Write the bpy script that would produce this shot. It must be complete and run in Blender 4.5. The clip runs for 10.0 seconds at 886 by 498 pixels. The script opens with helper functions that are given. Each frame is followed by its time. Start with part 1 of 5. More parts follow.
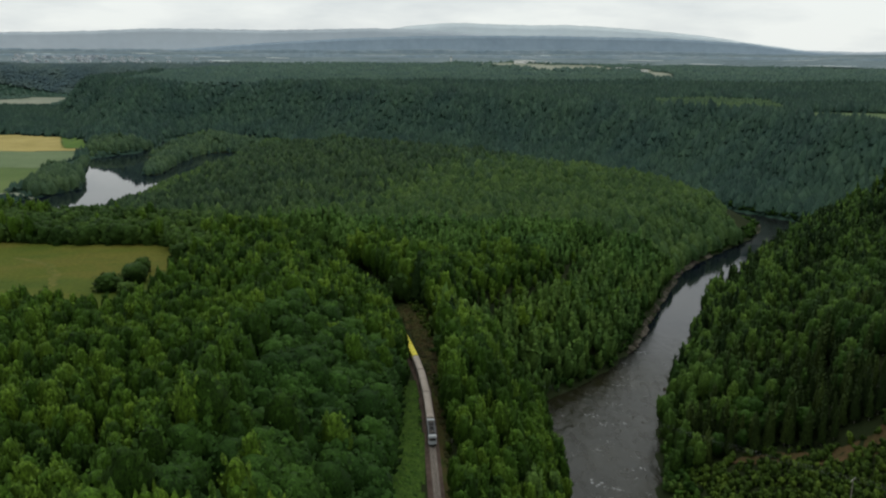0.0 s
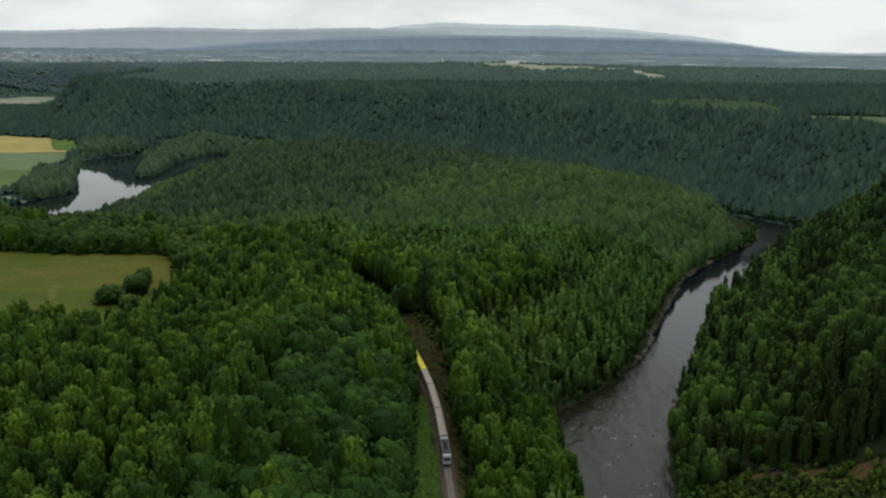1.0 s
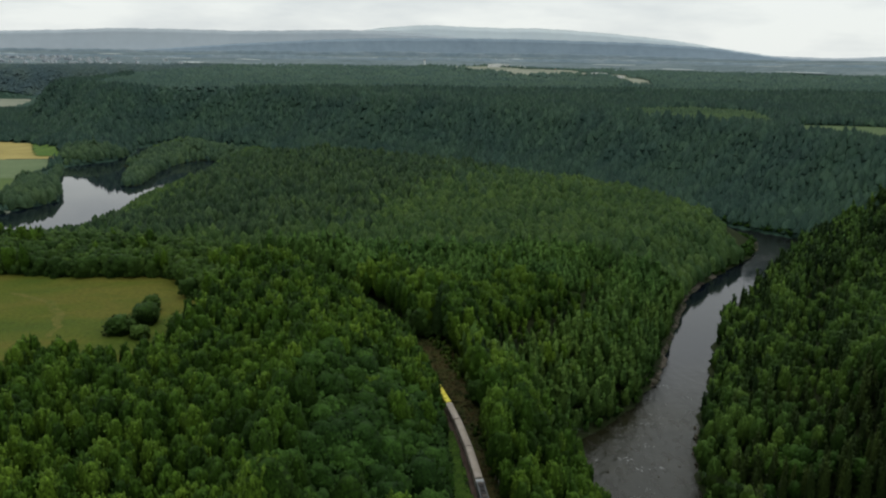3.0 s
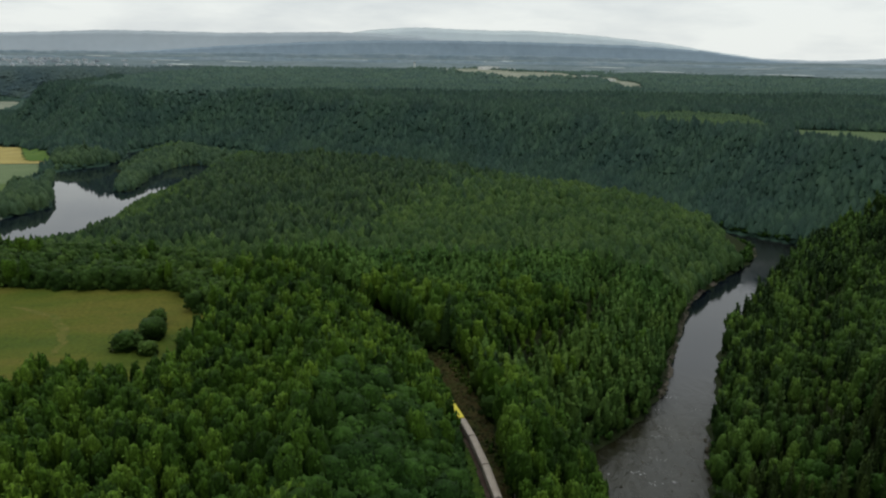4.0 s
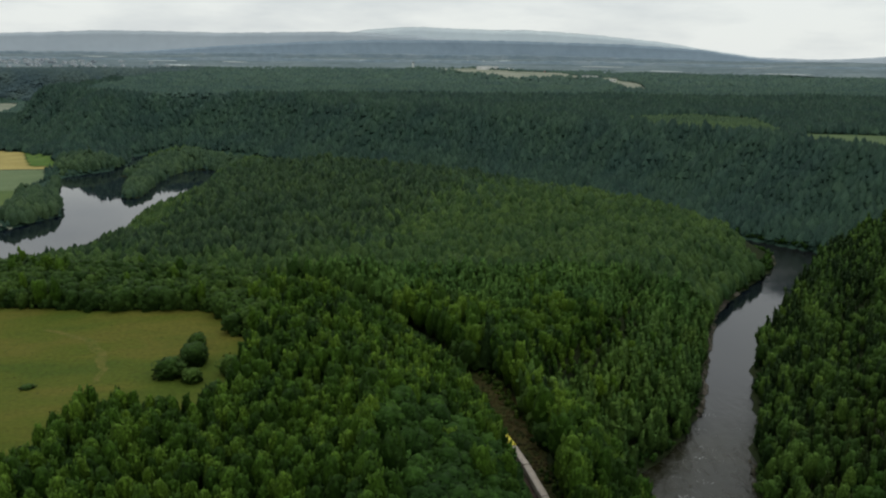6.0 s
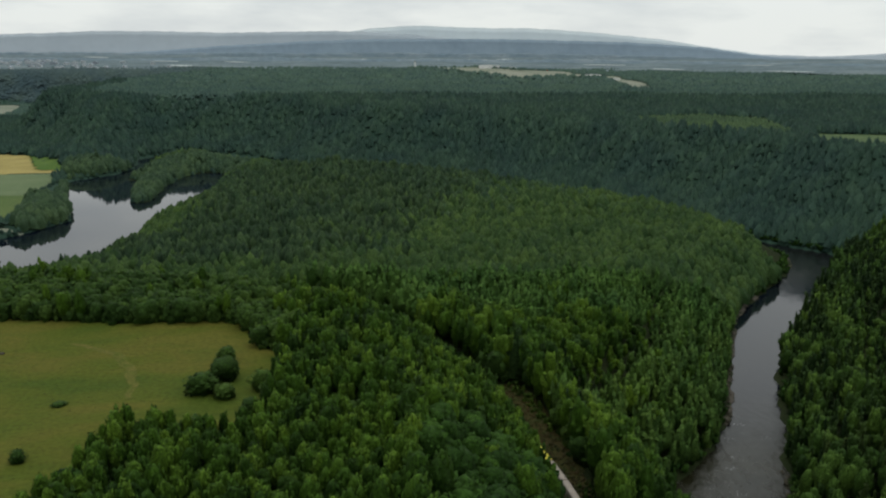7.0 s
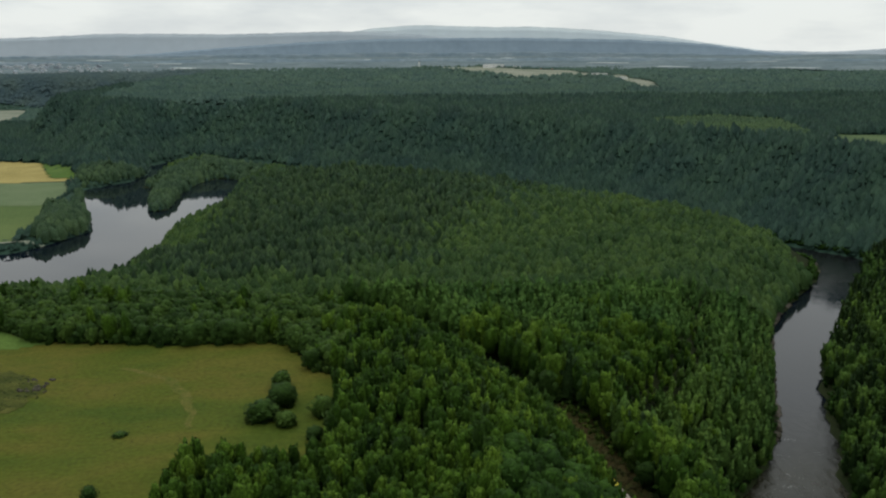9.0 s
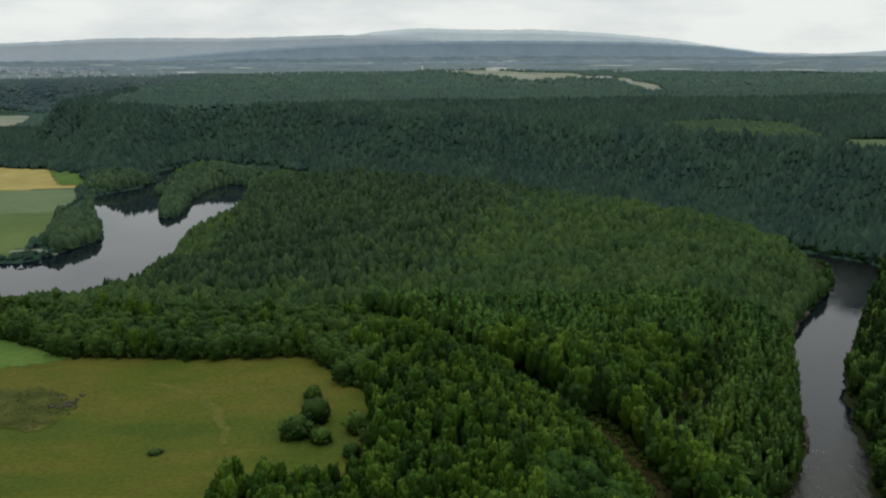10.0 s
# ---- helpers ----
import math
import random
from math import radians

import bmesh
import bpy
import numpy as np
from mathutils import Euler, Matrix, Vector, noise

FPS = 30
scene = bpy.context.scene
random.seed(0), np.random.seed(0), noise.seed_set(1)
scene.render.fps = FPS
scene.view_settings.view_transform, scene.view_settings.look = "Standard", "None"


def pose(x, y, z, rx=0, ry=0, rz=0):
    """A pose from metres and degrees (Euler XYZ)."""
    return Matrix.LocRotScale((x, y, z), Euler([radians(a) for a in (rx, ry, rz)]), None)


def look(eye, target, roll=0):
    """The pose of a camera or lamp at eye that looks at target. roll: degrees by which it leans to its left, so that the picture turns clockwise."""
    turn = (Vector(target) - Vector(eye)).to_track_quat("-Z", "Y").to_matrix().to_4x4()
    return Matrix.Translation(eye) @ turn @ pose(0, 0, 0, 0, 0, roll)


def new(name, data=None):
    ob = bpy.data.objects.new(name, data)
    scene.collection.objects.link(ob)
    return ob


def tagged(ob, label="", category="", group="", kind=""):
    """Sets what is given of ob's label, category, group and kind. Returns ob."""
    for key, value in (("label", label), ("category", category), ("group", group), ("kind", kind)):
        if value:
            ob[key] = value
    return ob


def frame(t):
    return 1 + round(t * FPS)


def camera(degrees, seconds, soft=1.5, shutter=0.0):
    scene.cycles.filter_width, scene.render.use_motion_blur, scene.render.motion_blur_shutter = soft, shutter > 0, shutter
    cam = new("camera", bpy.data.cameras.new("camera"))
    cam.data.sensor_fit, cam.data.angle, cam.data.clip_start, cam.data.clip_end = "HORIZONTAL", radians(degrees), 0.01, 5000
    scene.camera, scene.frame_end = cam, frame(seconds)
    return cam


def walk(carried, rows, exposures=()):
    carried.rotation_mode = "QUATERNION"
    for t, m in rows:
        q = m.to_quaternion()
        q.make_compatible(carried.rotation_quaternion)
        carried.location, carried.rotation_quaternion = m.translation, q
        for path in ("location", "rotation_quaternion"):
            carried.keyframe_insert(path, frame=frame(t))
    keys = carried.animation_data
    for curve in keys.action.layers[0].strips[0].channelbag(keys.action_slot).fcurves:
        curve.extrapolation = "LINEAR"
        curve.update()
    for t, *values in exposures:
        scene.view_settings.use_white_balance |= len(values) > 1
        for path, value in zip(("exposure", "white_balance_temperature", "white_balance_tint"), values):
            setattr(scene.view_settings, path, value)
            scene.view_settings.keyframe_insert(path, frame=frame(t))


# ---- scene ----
cam = camera(56.0, 10.0, soft=2.2)
METRES, EYE, TILT, LEAN, TURN = 140.0, 174.0, -1.4, -6.1, 0.0
ROWS = [
    (0.0, 0.0, 0.0, 0.0, -1.23, -11.91, 5.83),
    (0.5, -0.0212, 0.0211, 0.0136, -1.49, -11.97, 5.79),
    (1.0, -0.0581, 0.0551, 0.0368, -1.92, -12.04, 5.7),
    (1.5, -0.0879, 0.081, 0.0558, -2.34, -12.09, 5.63),
    (2.0, -0.1221, 0.1083, 0.0768, -2.69, -12.11, 5.53),
    (2.5, -0.1571, 0.1333, 0.0985, -3.03, -12.13, 5.45),
    (4.0, -0.2663, 0.1969, 0.1614, -4.3, -12.12, 5.37),
    (4.5, -0.2983, 0.2132, 0.1791, -4.53, -12.13, 5.33),
    (5.0, -0.3507, 0.2382, 0.2074, -4.69, -12.18, 5.36),
    (5.5, -0.3837, 0.2533, 0.2255, -4.73, -12.24, 5.41),
    (7.0, -0.5211, 0.3139, 0.2982, -4.84, -12.47, 5.83),
    (7.5, -0.5594, 0.3288, 0.3179, -4.88, -12.53, 5.99),
    (8.0, -0.6053, 0.3464, 0.3422, -4.93, -12.6, 6.19),
    (8.5, -0.6481, 0.3617, 0.3644, -4.96, -12.66, 6.31),
    (9.0, -0.6949, 0.3776, 0.3885, -4.96, -12.65, 6.43),
    (9.5, -0.7396, 0.3906, 0.4103, -4.97, -12.57, 6.5),
    (10.0, -0.7921, 0.404, 0.4374, -4.97, -12.51, 6.63),
]
walk(cam, [(t, pose(0, 0, EYE, TILT, LEAN, TURN) @ pose(METRES * x, METRES * y, METRES * z, 90 + pitch, roll, yaw)) for t, x, y, z, yaw, pitch, roll in ROWS],
     exposures=[(0.0, 0.0), (2.0, 0.0), (4.5, -0.05), (7.0, -0.1), (8.5, -0.08), (10.0, -0.05)])

# ---- sky and light: a bright overcast day ----
world = bpy.data.worlds.new("overcast_sky")
scene.world = world
world.use_nodes = True
wn, wl = world.node_tree.nodes, world.node_tree.links
wn.clear()
w_out = wn.new("ShaderNodeOutputWorld")
w_bg = wn.new("ShaderNodeBackground")
w_sky = wn.new("ShaderNodeTexSky")
w_sky.sky_type = "NISHITA"
w_sky.sun_disc = False
w_sky.sun_elevation, w_sky.sun_rotation = radians(69), radians(22)
w_dim = wn.new("ShaderNodeVectorMath")
w_dim.operation = "SCALE"
w_dim.inputs["Scale"].default_value = 0.11
w_co = wn.new("ShaderNodeTexCoord")
w_map = wn.new("ShaderNodeMapping")
w_map.inputs["Scale"].default_value = (2.2, 2.2, 9.0)
w_noise = wn.new("ShaderNodeTexNoise")
w_noise.inputs["Scale"].default_value = 2.4
w_noise.inputs["Detail"].default_value = 7.0
w_noise.inputs["Roughness"].default_value = 0.55
w_ramp = wn.new("ShaderNodeValToRGB")
w_ramp.color_ramp.elements[0].position, w_ramp.color_ramp.elements[0].color = 0.28, (0.66, 0.71, 0.73, 1)
w_ramp.color_ramp.elements[1].position, w_ramp.color_ramp.elements[1].color = 0.56, (0.88, 0.92, 0.90, 1)
w_mix = wn.new("ShaderNodeMixRGB")
w_mix.inputs["Fac"].default_value = 0.93
wl.new(w_co.outputs["Generated"], w_map.inputs["Vector"])
wl.new(w_map.outputs["Vector"], w_noise.inputs["Vector"])
wl.new(w_noise.outputs["Fac"], w_ramp.inputs["Fac"])
wl.new(w_sky.outputs["Color"], w_dim.inputs[0])
wl.new(w_dim.outputs["Vector"], w_mix.inputs["Color1"])
wl.new(w_ramp.outputs["Color"], w_mix.inputs["Color2"])
w_sep = wn.new("ShaderNodeSeparateXYZ")
w_rise = wn.new("ShaderNodeMapRange")
w_rise.inputs["From Min"].default_value, w_rise.inputs["From Max"].default_value = 0.15, 1.0
w_rise.inputs["To Min"].default_value, w_rise.inputs["To Max"].default_value = 1.0, 1.62
w_zenith = wn.new("ShaderNodeVectorMath")
w_zenith.operation = "SCALE"
wl.new(w_co.outputs["Generated"], w_sep.inputs[0])
wl.new(w_sep.outputs["Z"], w_rise.inputs["Value"])
wl.new(w_mix.outputs["Color"], w_zenith.inputs[0])
wl.new(w_rise.outputs["Result"], w_zenith.inputs["Scale"])
wl.new(w_zenith.outputs["Vector"], w_bg.inputs["Color"])
wl.new(w_bg.outputs["Background"], w_out.inputs["Surface"])
w_bg.inputs["Strength"].default_value = 1.0

sun = new("sun", bpy.data.lights.new("sun", "SUN"))
sun.data.energy, sun.data.angle, sun.data.color = 0.8, radians(50), (1.0, 0.97, 0.92)
sun.matrix_world = look((60, 150, 420), (0, 0, 0))


# ---- materials ----
def material(name, rough=0.8, spec=0.3):
    m = bpy.data.materials.new(name)
    m.use_nodes = True
    b = m.node_tree.nodes["Principled BSDF"]
    b.inputs["Roughness"].default_value = rough
    b.inputs["Specular IOR Level"].default_value = spec
    return m, m.node_tree.nodes, m.node_tree.links, b


def noise_node(n, l, scale, detail=4.0, rough=0.6, squash=None):
    """A noise in metres of the world; scale: features per metre."""
    co = n.new("ShaderNodeNewGeometry")
    t = n.new("ShaderNodeTexNoise")
    t.inputs["Scale"].default_value = scale
    t.inputs["Detail"].default_value = detail
    t.inputs["Roughness"].default_value = rough
    if squash:
        mp = n.new("ShaderNodeMapping")
        mp.inputs["Scale"].default_value = squash
        l.new(co.outputs["Position"], mp.inputs["Vector"])
        l.new(mp.outputs["Vector"], t.inputs["Vector"])
    else:
        l.new(co.outputs["Position"], t.inputs["Vector"])
    return t.outputs["Fac"]


def ramp(n, l, fac, stops):
    r = n.new("ShaderNodeValToRGB")
    while len(r.color_ramp.elements) < len(stops):
        r.color_ramp.elements.new(0.5)
    for e, (p, c) in zip(r.color_ramp.elements, stops):
        e.position, e.color = p, (*c, 1)
    l.new(fac, r.inputs["Fac"])
    return r.outputs["Color"]


def mix(n, l, fac, a, b, kind="MIX"):
    m = n.new("ShaderNodeMixRGB")
    m.blend_type = kind
    for sock, v in ((m.inputs["Fac"], fac), (m.inputs["Color1"], a), (m.inputs["Color2"], b)):
        if isinstance(v, (int, float)):
            sock.default_value = v
        elif isinstance(v, tuple):
            sock.default_value = (*v, 1)
        else:
            l.new(v, sock)
    return m.outputs["Color"]


def bump(n, l, b, height, strength, distance):
    bp = n.new("ShaderNodeBump")
    bp.inputs["Strength"].default_value, bp.inputs["Distance"].default_value = strength, distance
    l.new(height, bp.inputs["Height"])
    l.new(bp.outputs["Normal"], b.inputs["Normal"])


def two_scale(name, stops, big, small, rough=0.85, relief=0.3, spec=0.05, squash=None, grains=(0.72, 1.2)):
    """A surface whose colour varies in large patches and in fine grain, with a fine relief."""
    m, n, l, b = material(name, rough, spec)
    large = ramp(n, l, noise_node(n, l, big, 3, 0.55, squash), stops)
    fine = noise_node(n, l, small, 5, 0.65)
    grain = ramp(n, l, fine, [(0.3, grains[:1] * 3), (0.7, grains[1:] * 3)])
    l.new(mix(n, l, 1.0, large, grain, "MULTIPLY"), b.inputs["Base Color"])
    bump(n, l, b, fine, relief, 0.5 / small)
    return m


def foliage(name, dark, mid, light, gaps=0.16):
    """Leaves: each tree has a tint of its own, each spray of leaves a little more; shade between sprays is put into the
    colour, gaps is how bright it stays.
    """
    m, n, l, b = material(name, 0.75, 0.08)
    at = n.new("ShaderNodeAttribute")
    at.attribute_name = "tint"
    inf = n.new("ShaderNodeObjectInfo")
    add = n.new("ShaderNodeMath")
    add.operation = "ADD"
    l.new(at.outputs["Fac"], add.inputs[0])
    l.new(inf.outputs["Random"], add.inputs[1])
    wrap = n.new("ShaderNodeMath")
    wrap.operation = "FRACT"
    l.new(add.outputs[0], wrap.inputs[0])
    base = ramp(n, l, wrap.outputs[0], [(0.05, dark), (0.5, mid), (0.95, light)])
    geo = n.new("ShaderNodeNewGeometry")
    leaf = ramp(n, l, geo.outputs["Random Per Island"], [(0.0, (0.84, 0.86, 0.84)), (1.0, (1.16, 1.13, 1.1))])
    stand = ramp(n, l, noise_node(n, l, 0.012, 3, 0.6), [(0.35, (0.78, 0.84, 0.9)), (0.65, (1.15, 1.1, 0.95))])
    c = mix(n, l, 1.0, mix(n, l, 1.0, base, leaf, "MULTIPLY"), stand, "MULTIPLY")
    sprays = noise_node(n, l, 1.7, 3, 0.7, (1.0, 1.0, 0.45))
    # Leaf grain together with painted shade in the gaps between sprays.
    spray_shade = ramp(n, l, sprays, [(0.34, (gaps, gaps * 1.167, gaps * 1.143)), (0.66, (1.05, 1.05, 1.01))])
    l.new(mix(n, l, 1.0, c, spray_shade, "MULTIPLY"), b.inputs["Base Color"])
    bump(n, l, b, sprays, 0.9, 0.55)
    return m


def water(name):
    """Slow water like a mirror; rough in the rapids, where the river narrows, and rippled in its upper bend."""
    m, n, l, b = material(name, 0.05, 0.5)
    b.inputs["IOR"].default_value = 1.33
    b.inputs["Specular IOR Level"].default_value = 0.44
    geo = n.new("ShaderNodeNewGeometry")
    sep = n.new("ShaderNodeSeparateXYZ")
    l.new(geo.outputs["Position"], sep.inputs[0])
    rapid = n.new("ShaderNodeMapRange")
    rapid.inputs["From Min"].default_value, rapid.inputs["From Max"].default_value = 530.0, 430.0
    l.new(sep.outputs["Y"], rapid.inputs["Value"])
    current = n.new("ShaderNodeMapRange")
    current.inputs["From Min"].default_value, current.inputs["From Max"].default_value = -60.0, 60.0
    current.inputs["To Max"].default_value = 0.07
    l.new(sep.outputs["X"], current.inputs["Value"])
    upper = n.new("ShaderNodeMapRange")
    upper.inputs["From Min"].default_value, upper.inputs["From Max"].default_value = 725.0, 790.0
    upper.inputs["To Min"].default_value, upper.inputs["To Max"].default_value = 1.0, 6.0
    l.new(sep.outputs["Y"], upper.inputs["Value"])
    flow = n.new("ShaderNodeMath")
    flow.operation = "MULTIPLY"
    l.new(current.outputs["Result"], flow.inputs[0])
    l.new(upper.outputs["Result"], flow.inputs[1])
    lively = n.new("ShaderNodeMath")
    lively.operation = "MAXIMUM"
    l.new(rapid.outputs["Result"], lively.inputs[0])
    l.new(flow.outputs[0], lively.inputs[1])
    murky = ramp(n, l, noise_node(n, l, 0.03, 3), [(0.3, (0.006, 0.0065, 0.003)), (0.7, (0.013, 0.0125, 0.006))])
    clear = ramp(n, l, noise_node(n, l, 0.02, 3), [(0.3, (0.002, 0.004, 0.008)), (0.7, (0.004, 0.006, 0.011))])
    l.new(mix(n, l, lively.outputs[0], clear, murky), b.inputs["Base Color"])
    rr = n.new("ShaderNodeMapRange")
    rr.inputs["To Min"].default_value, rr.inputs["To Max"].default_value = 0.025, 0.20
    l.new(lively.outputs[0], rr.inputs["Value"])
    swirl = n.new("ShaderNodeMapRange")
    swirl.inputs["From Min"].default_value, swirl.inputs["From Max"].default_value = 0.35, 0.65
    swirl.inputs["To Min"].default_value, swirl.inputs["To Max"].default_value = 0.5, 1.7
    l.new(noise_node(n, l, 0.16, 4, 0.6, (1.0, 0.5, 1.0)), swirl.inputs["Value"])
    product = n.new("ShaderNodeMath")
    product.operation = "MULTIPLY"
    l.new(rr.outputs["Result"], product.inputs[0])
    l.new(swirl.outputs["Result"], product.inputs[1])
    l.new(product.outputs[0], b.inputs["Roughness"])
    st = n.new("ShaderNodeMapRange")
    st.inputs["To Min"].default_value, st.inputs["To Max"].default_value = 0.012, 0.7
    l.new(lively.outputs[0], st.inputs["Value"])
    bp = n.new("ShaderNodeBump")
    bp.inputs["Distance"].default_value = 0.3
    l.new(st.outputs["Result"], bp.inputs["Strength"])
    l.new(noise_node(n, l, 0.6, 5, 0.7, (1.0, 0.55, 1.0)), bp.inputs["Height"])
    swell = n.new("ShaderNodeBump")
    swell.inputs["Distance"].default_value = 1.6
    pull = n.new("ShaderNodeMath")
    pull.operation = "MULTIPLY"
    pull.inputs[1].default_value = 0.75
    l.new(lively.outputs[0], pull.inputs[0])
    l.new(pull.outputs[0], swell.inputs["Strength"])
    l.new(noise_node(n, l, 0.13, 4, 0.65, (1.2, 0.6, 1.0)), swell.inputs["Height"])
    l.new(bp.outputs["Normal"], swell.inputs["Normal"])
    l.new(swell.outputs["Normal"], b.inputs["Normal"])
    return m


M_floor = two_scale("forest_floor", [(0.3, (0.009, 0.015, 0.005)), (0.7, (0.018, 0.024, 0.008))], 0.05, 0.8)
# Far floor with haze in its colour: lighter and bluer than the near floor.
M_far_floor = two_scale("hazed_far_floor", [(0.3, (0.018, 0.040, 0.028)), (0.7, (0.026, 0.052, 0.036))], 0.05, 0.8)
M_meadow = two_scale("dry_meadow", [(0.32, (0.0432, 0.0644, 0.0087)), (0.47, (0.0600, 0.0735, 0.0098)), (0.60, (0.0775, 0.0765, 0.0130)), (0.72, (0.0545, 0.0696, 0.0096))], 0.022, 0.5, squash=(0.7, 1.5, 1))
M_green = two_scale("green_crop", [(0.3, (0.050, 0.096, 0.018)), (0.7, (0.074, 0.120, 0.025))], 0.02, 0.5)
M_grass = two_scale("mown_grass", [(0.3, (0.060, 0.094, 0.028)), (0.7, (0.086, 0.118, 0.038))], 0.008, 0.5)
M_bluegreen = two_scale("young_grain", [(0.3, (0.084, 0.118, 0.056)), (0.7, (0.106, 0.138, 0.070))], 0.02, 0.5)
M_gold = two_scale("ripe_grain", [(0.3, (0.22, 0.18, 0.06)), (0.7, (0.29, 0.24, 0.085))], 0.02, 0.5)
M_strip = two_scale("airfield_grass", [(0.3, (0.115, 0.140, 0.100)), (0.7, (0.215, 0.218, 0.170))], 0.01, 0.2)
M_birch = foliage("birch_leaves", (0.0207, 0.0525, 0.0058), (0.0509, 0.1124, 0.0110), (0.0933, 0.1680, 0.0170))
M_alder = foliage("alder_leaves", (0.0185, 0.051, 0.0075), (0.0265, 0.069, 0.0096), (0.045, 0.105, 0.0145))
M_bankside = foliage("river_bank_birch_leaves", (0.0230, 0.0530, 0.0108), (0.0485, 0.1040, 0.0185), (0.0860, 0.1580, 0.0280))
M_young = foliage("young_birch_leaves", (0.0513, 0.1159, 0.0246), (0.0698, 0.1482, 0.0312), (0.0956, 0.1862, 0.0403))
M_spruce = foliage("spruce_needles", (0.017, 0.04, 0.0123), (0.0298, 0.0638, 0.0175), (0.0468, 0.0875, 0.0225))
# Haze is put into this leaf colour: bluer, with weaker dark gaps.
M_far = foliage("hazed_far_leaves", (0.0156, 0.0365, 0.0288), (0.0218, 0.0480, 0.0367), (0.0307, 0.0616, 0.0446), 0.5)
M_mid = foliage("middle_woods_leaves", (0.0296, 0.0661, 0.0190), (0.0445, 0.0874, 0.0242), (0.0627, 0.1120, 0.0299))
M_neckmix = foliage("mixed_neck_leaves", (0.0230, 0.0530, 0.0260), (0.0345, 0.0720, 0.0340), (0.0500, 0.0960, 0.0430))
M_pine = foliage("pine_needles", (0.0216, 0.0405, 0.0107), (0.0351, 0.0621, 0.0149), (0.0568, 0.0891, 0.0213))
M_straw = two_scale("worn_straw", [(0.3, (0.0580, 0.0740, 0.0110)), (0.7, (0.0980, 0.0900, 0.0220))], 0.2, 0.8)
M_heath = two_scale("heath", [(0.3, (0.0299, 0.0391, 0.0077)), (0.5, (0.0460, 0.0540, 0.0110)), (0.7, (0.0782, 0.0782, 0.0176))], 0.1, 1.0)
# Plateau and ridge leaves carry still more haze in their colour.
M_plateau = foliage("hazed_plateau_leaves", (0.0385, 0.0704, 0.0599), (0.0447, 0.0801, 0.0677), (0.0540, 0.0935, 0.0772), 0.5)
M_ridge = foliage("hazed_ridge_leaves", (0.0451, 0.0705, 0.0804), (0.0508, 0.0787, 0.0877), (0.0574, 0.0877, 0.0959), 0.5)
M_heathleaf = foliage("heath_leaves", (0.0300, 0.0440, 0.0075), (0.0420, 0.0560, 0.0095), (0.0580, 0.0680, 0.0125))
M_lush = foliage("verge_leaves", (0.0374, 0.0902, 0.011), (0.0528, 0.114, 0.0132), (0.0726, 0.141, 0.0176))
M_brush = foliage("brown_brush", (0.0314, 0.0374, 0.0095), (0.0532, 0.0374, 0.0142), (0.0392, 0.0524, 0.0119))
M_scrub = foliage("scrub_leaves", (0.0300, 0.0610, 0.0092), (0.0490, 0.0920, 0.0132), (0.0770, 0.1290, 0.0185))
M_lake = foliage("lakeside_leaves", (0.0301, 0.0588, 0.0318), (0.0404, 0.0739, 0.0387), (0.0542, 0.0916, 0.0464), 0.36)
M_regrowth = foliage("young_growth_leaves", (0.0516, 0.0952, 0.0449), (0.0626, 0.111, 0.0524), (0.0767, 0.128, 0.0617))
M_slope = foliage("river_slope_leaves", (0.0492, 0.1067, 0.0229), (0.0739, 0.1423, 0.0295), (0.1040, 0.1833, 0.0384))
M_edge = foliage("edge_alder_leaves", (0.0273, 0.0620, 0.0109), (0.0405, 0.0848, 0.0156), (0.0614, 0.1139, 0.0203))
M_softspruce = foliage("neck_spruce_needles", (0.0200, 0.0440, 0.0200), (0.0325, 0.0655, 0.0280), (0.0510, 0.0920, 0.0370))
M_bark = two_scale("bark", [(0.4, (0.10, 0.085, 0.07)), (0.6, (0.42, 0.40, 0.37))], 1.5, 6.0)
M_river = water("river_water")
# Lowland colour with blue-grey haze painted in.
M_lowland = two_scale("lowland_hazed", [(0.3, (0.072, 0.102, 0.112)), (0.5, (0.102, 0.135, 0.146)), (0.7, (0.146, 0.178, 0.180))], 0.006, 0.03, relief=0.05, squash=(0.5, 2.0, 1))
M_ballast = two_scale("ballast", [(0.3, (0.045, 0.032, 0.026)), (0.7, (0.085, 0.062, 0.05))], 0.2, 5.0)
M_verge = two_scale("lush_verge", [(0.3, (0.020, 0.046, 0.007)), (0.7, (0.044, 0.080, 0.012))], 0.25, 1.0, grains=(0.6, 1.25))
M_bracken = two_scale("dry_bracken", [(0.3, (0.0263, 0.0376, 0.0086)), (0.5, (0.0446, 0.0364, 0.0134)), (0.7, (0.0314, 0.0459, 0.0096))], 0.09, 1.2)
M_soil = two_scale("bare_soil", [(0.3, (0.0350, 0.0304, 0.0108)), (0.7, (0.0700, 0.0437, 0.0216))], 0.25, 1.0)
M_felled = two_scale("felled_plot", [(0.3, (0.050, 0.080, 0.034)), (0.7, (0.076, 0.108, 0.046))], 0.03, 0.3)
M_rock = two_scale("wet_rock", [(0.3, (0.0252, 0.0232, 0.0165)), (0.7, (0.0720, 0.0650, 0.0473))], 0.4, 3.0, rough=0.6)
M_gravel = two_scale("river_gravel", [(0.3, (0.0400, 0.0345, 0.0270)), (0.7, (0.0880, 0.0780, 0.0640))], 0.15, 2.0)
# Pale lowland field, whitened and blued further by painted haze.
M_pale = two_scale("hazed_pale_field", [(0.3, (0.30, 0.35, 0.35)), (0.7, (0.42, 0.46, 0.45))], 0.01, 0.1)
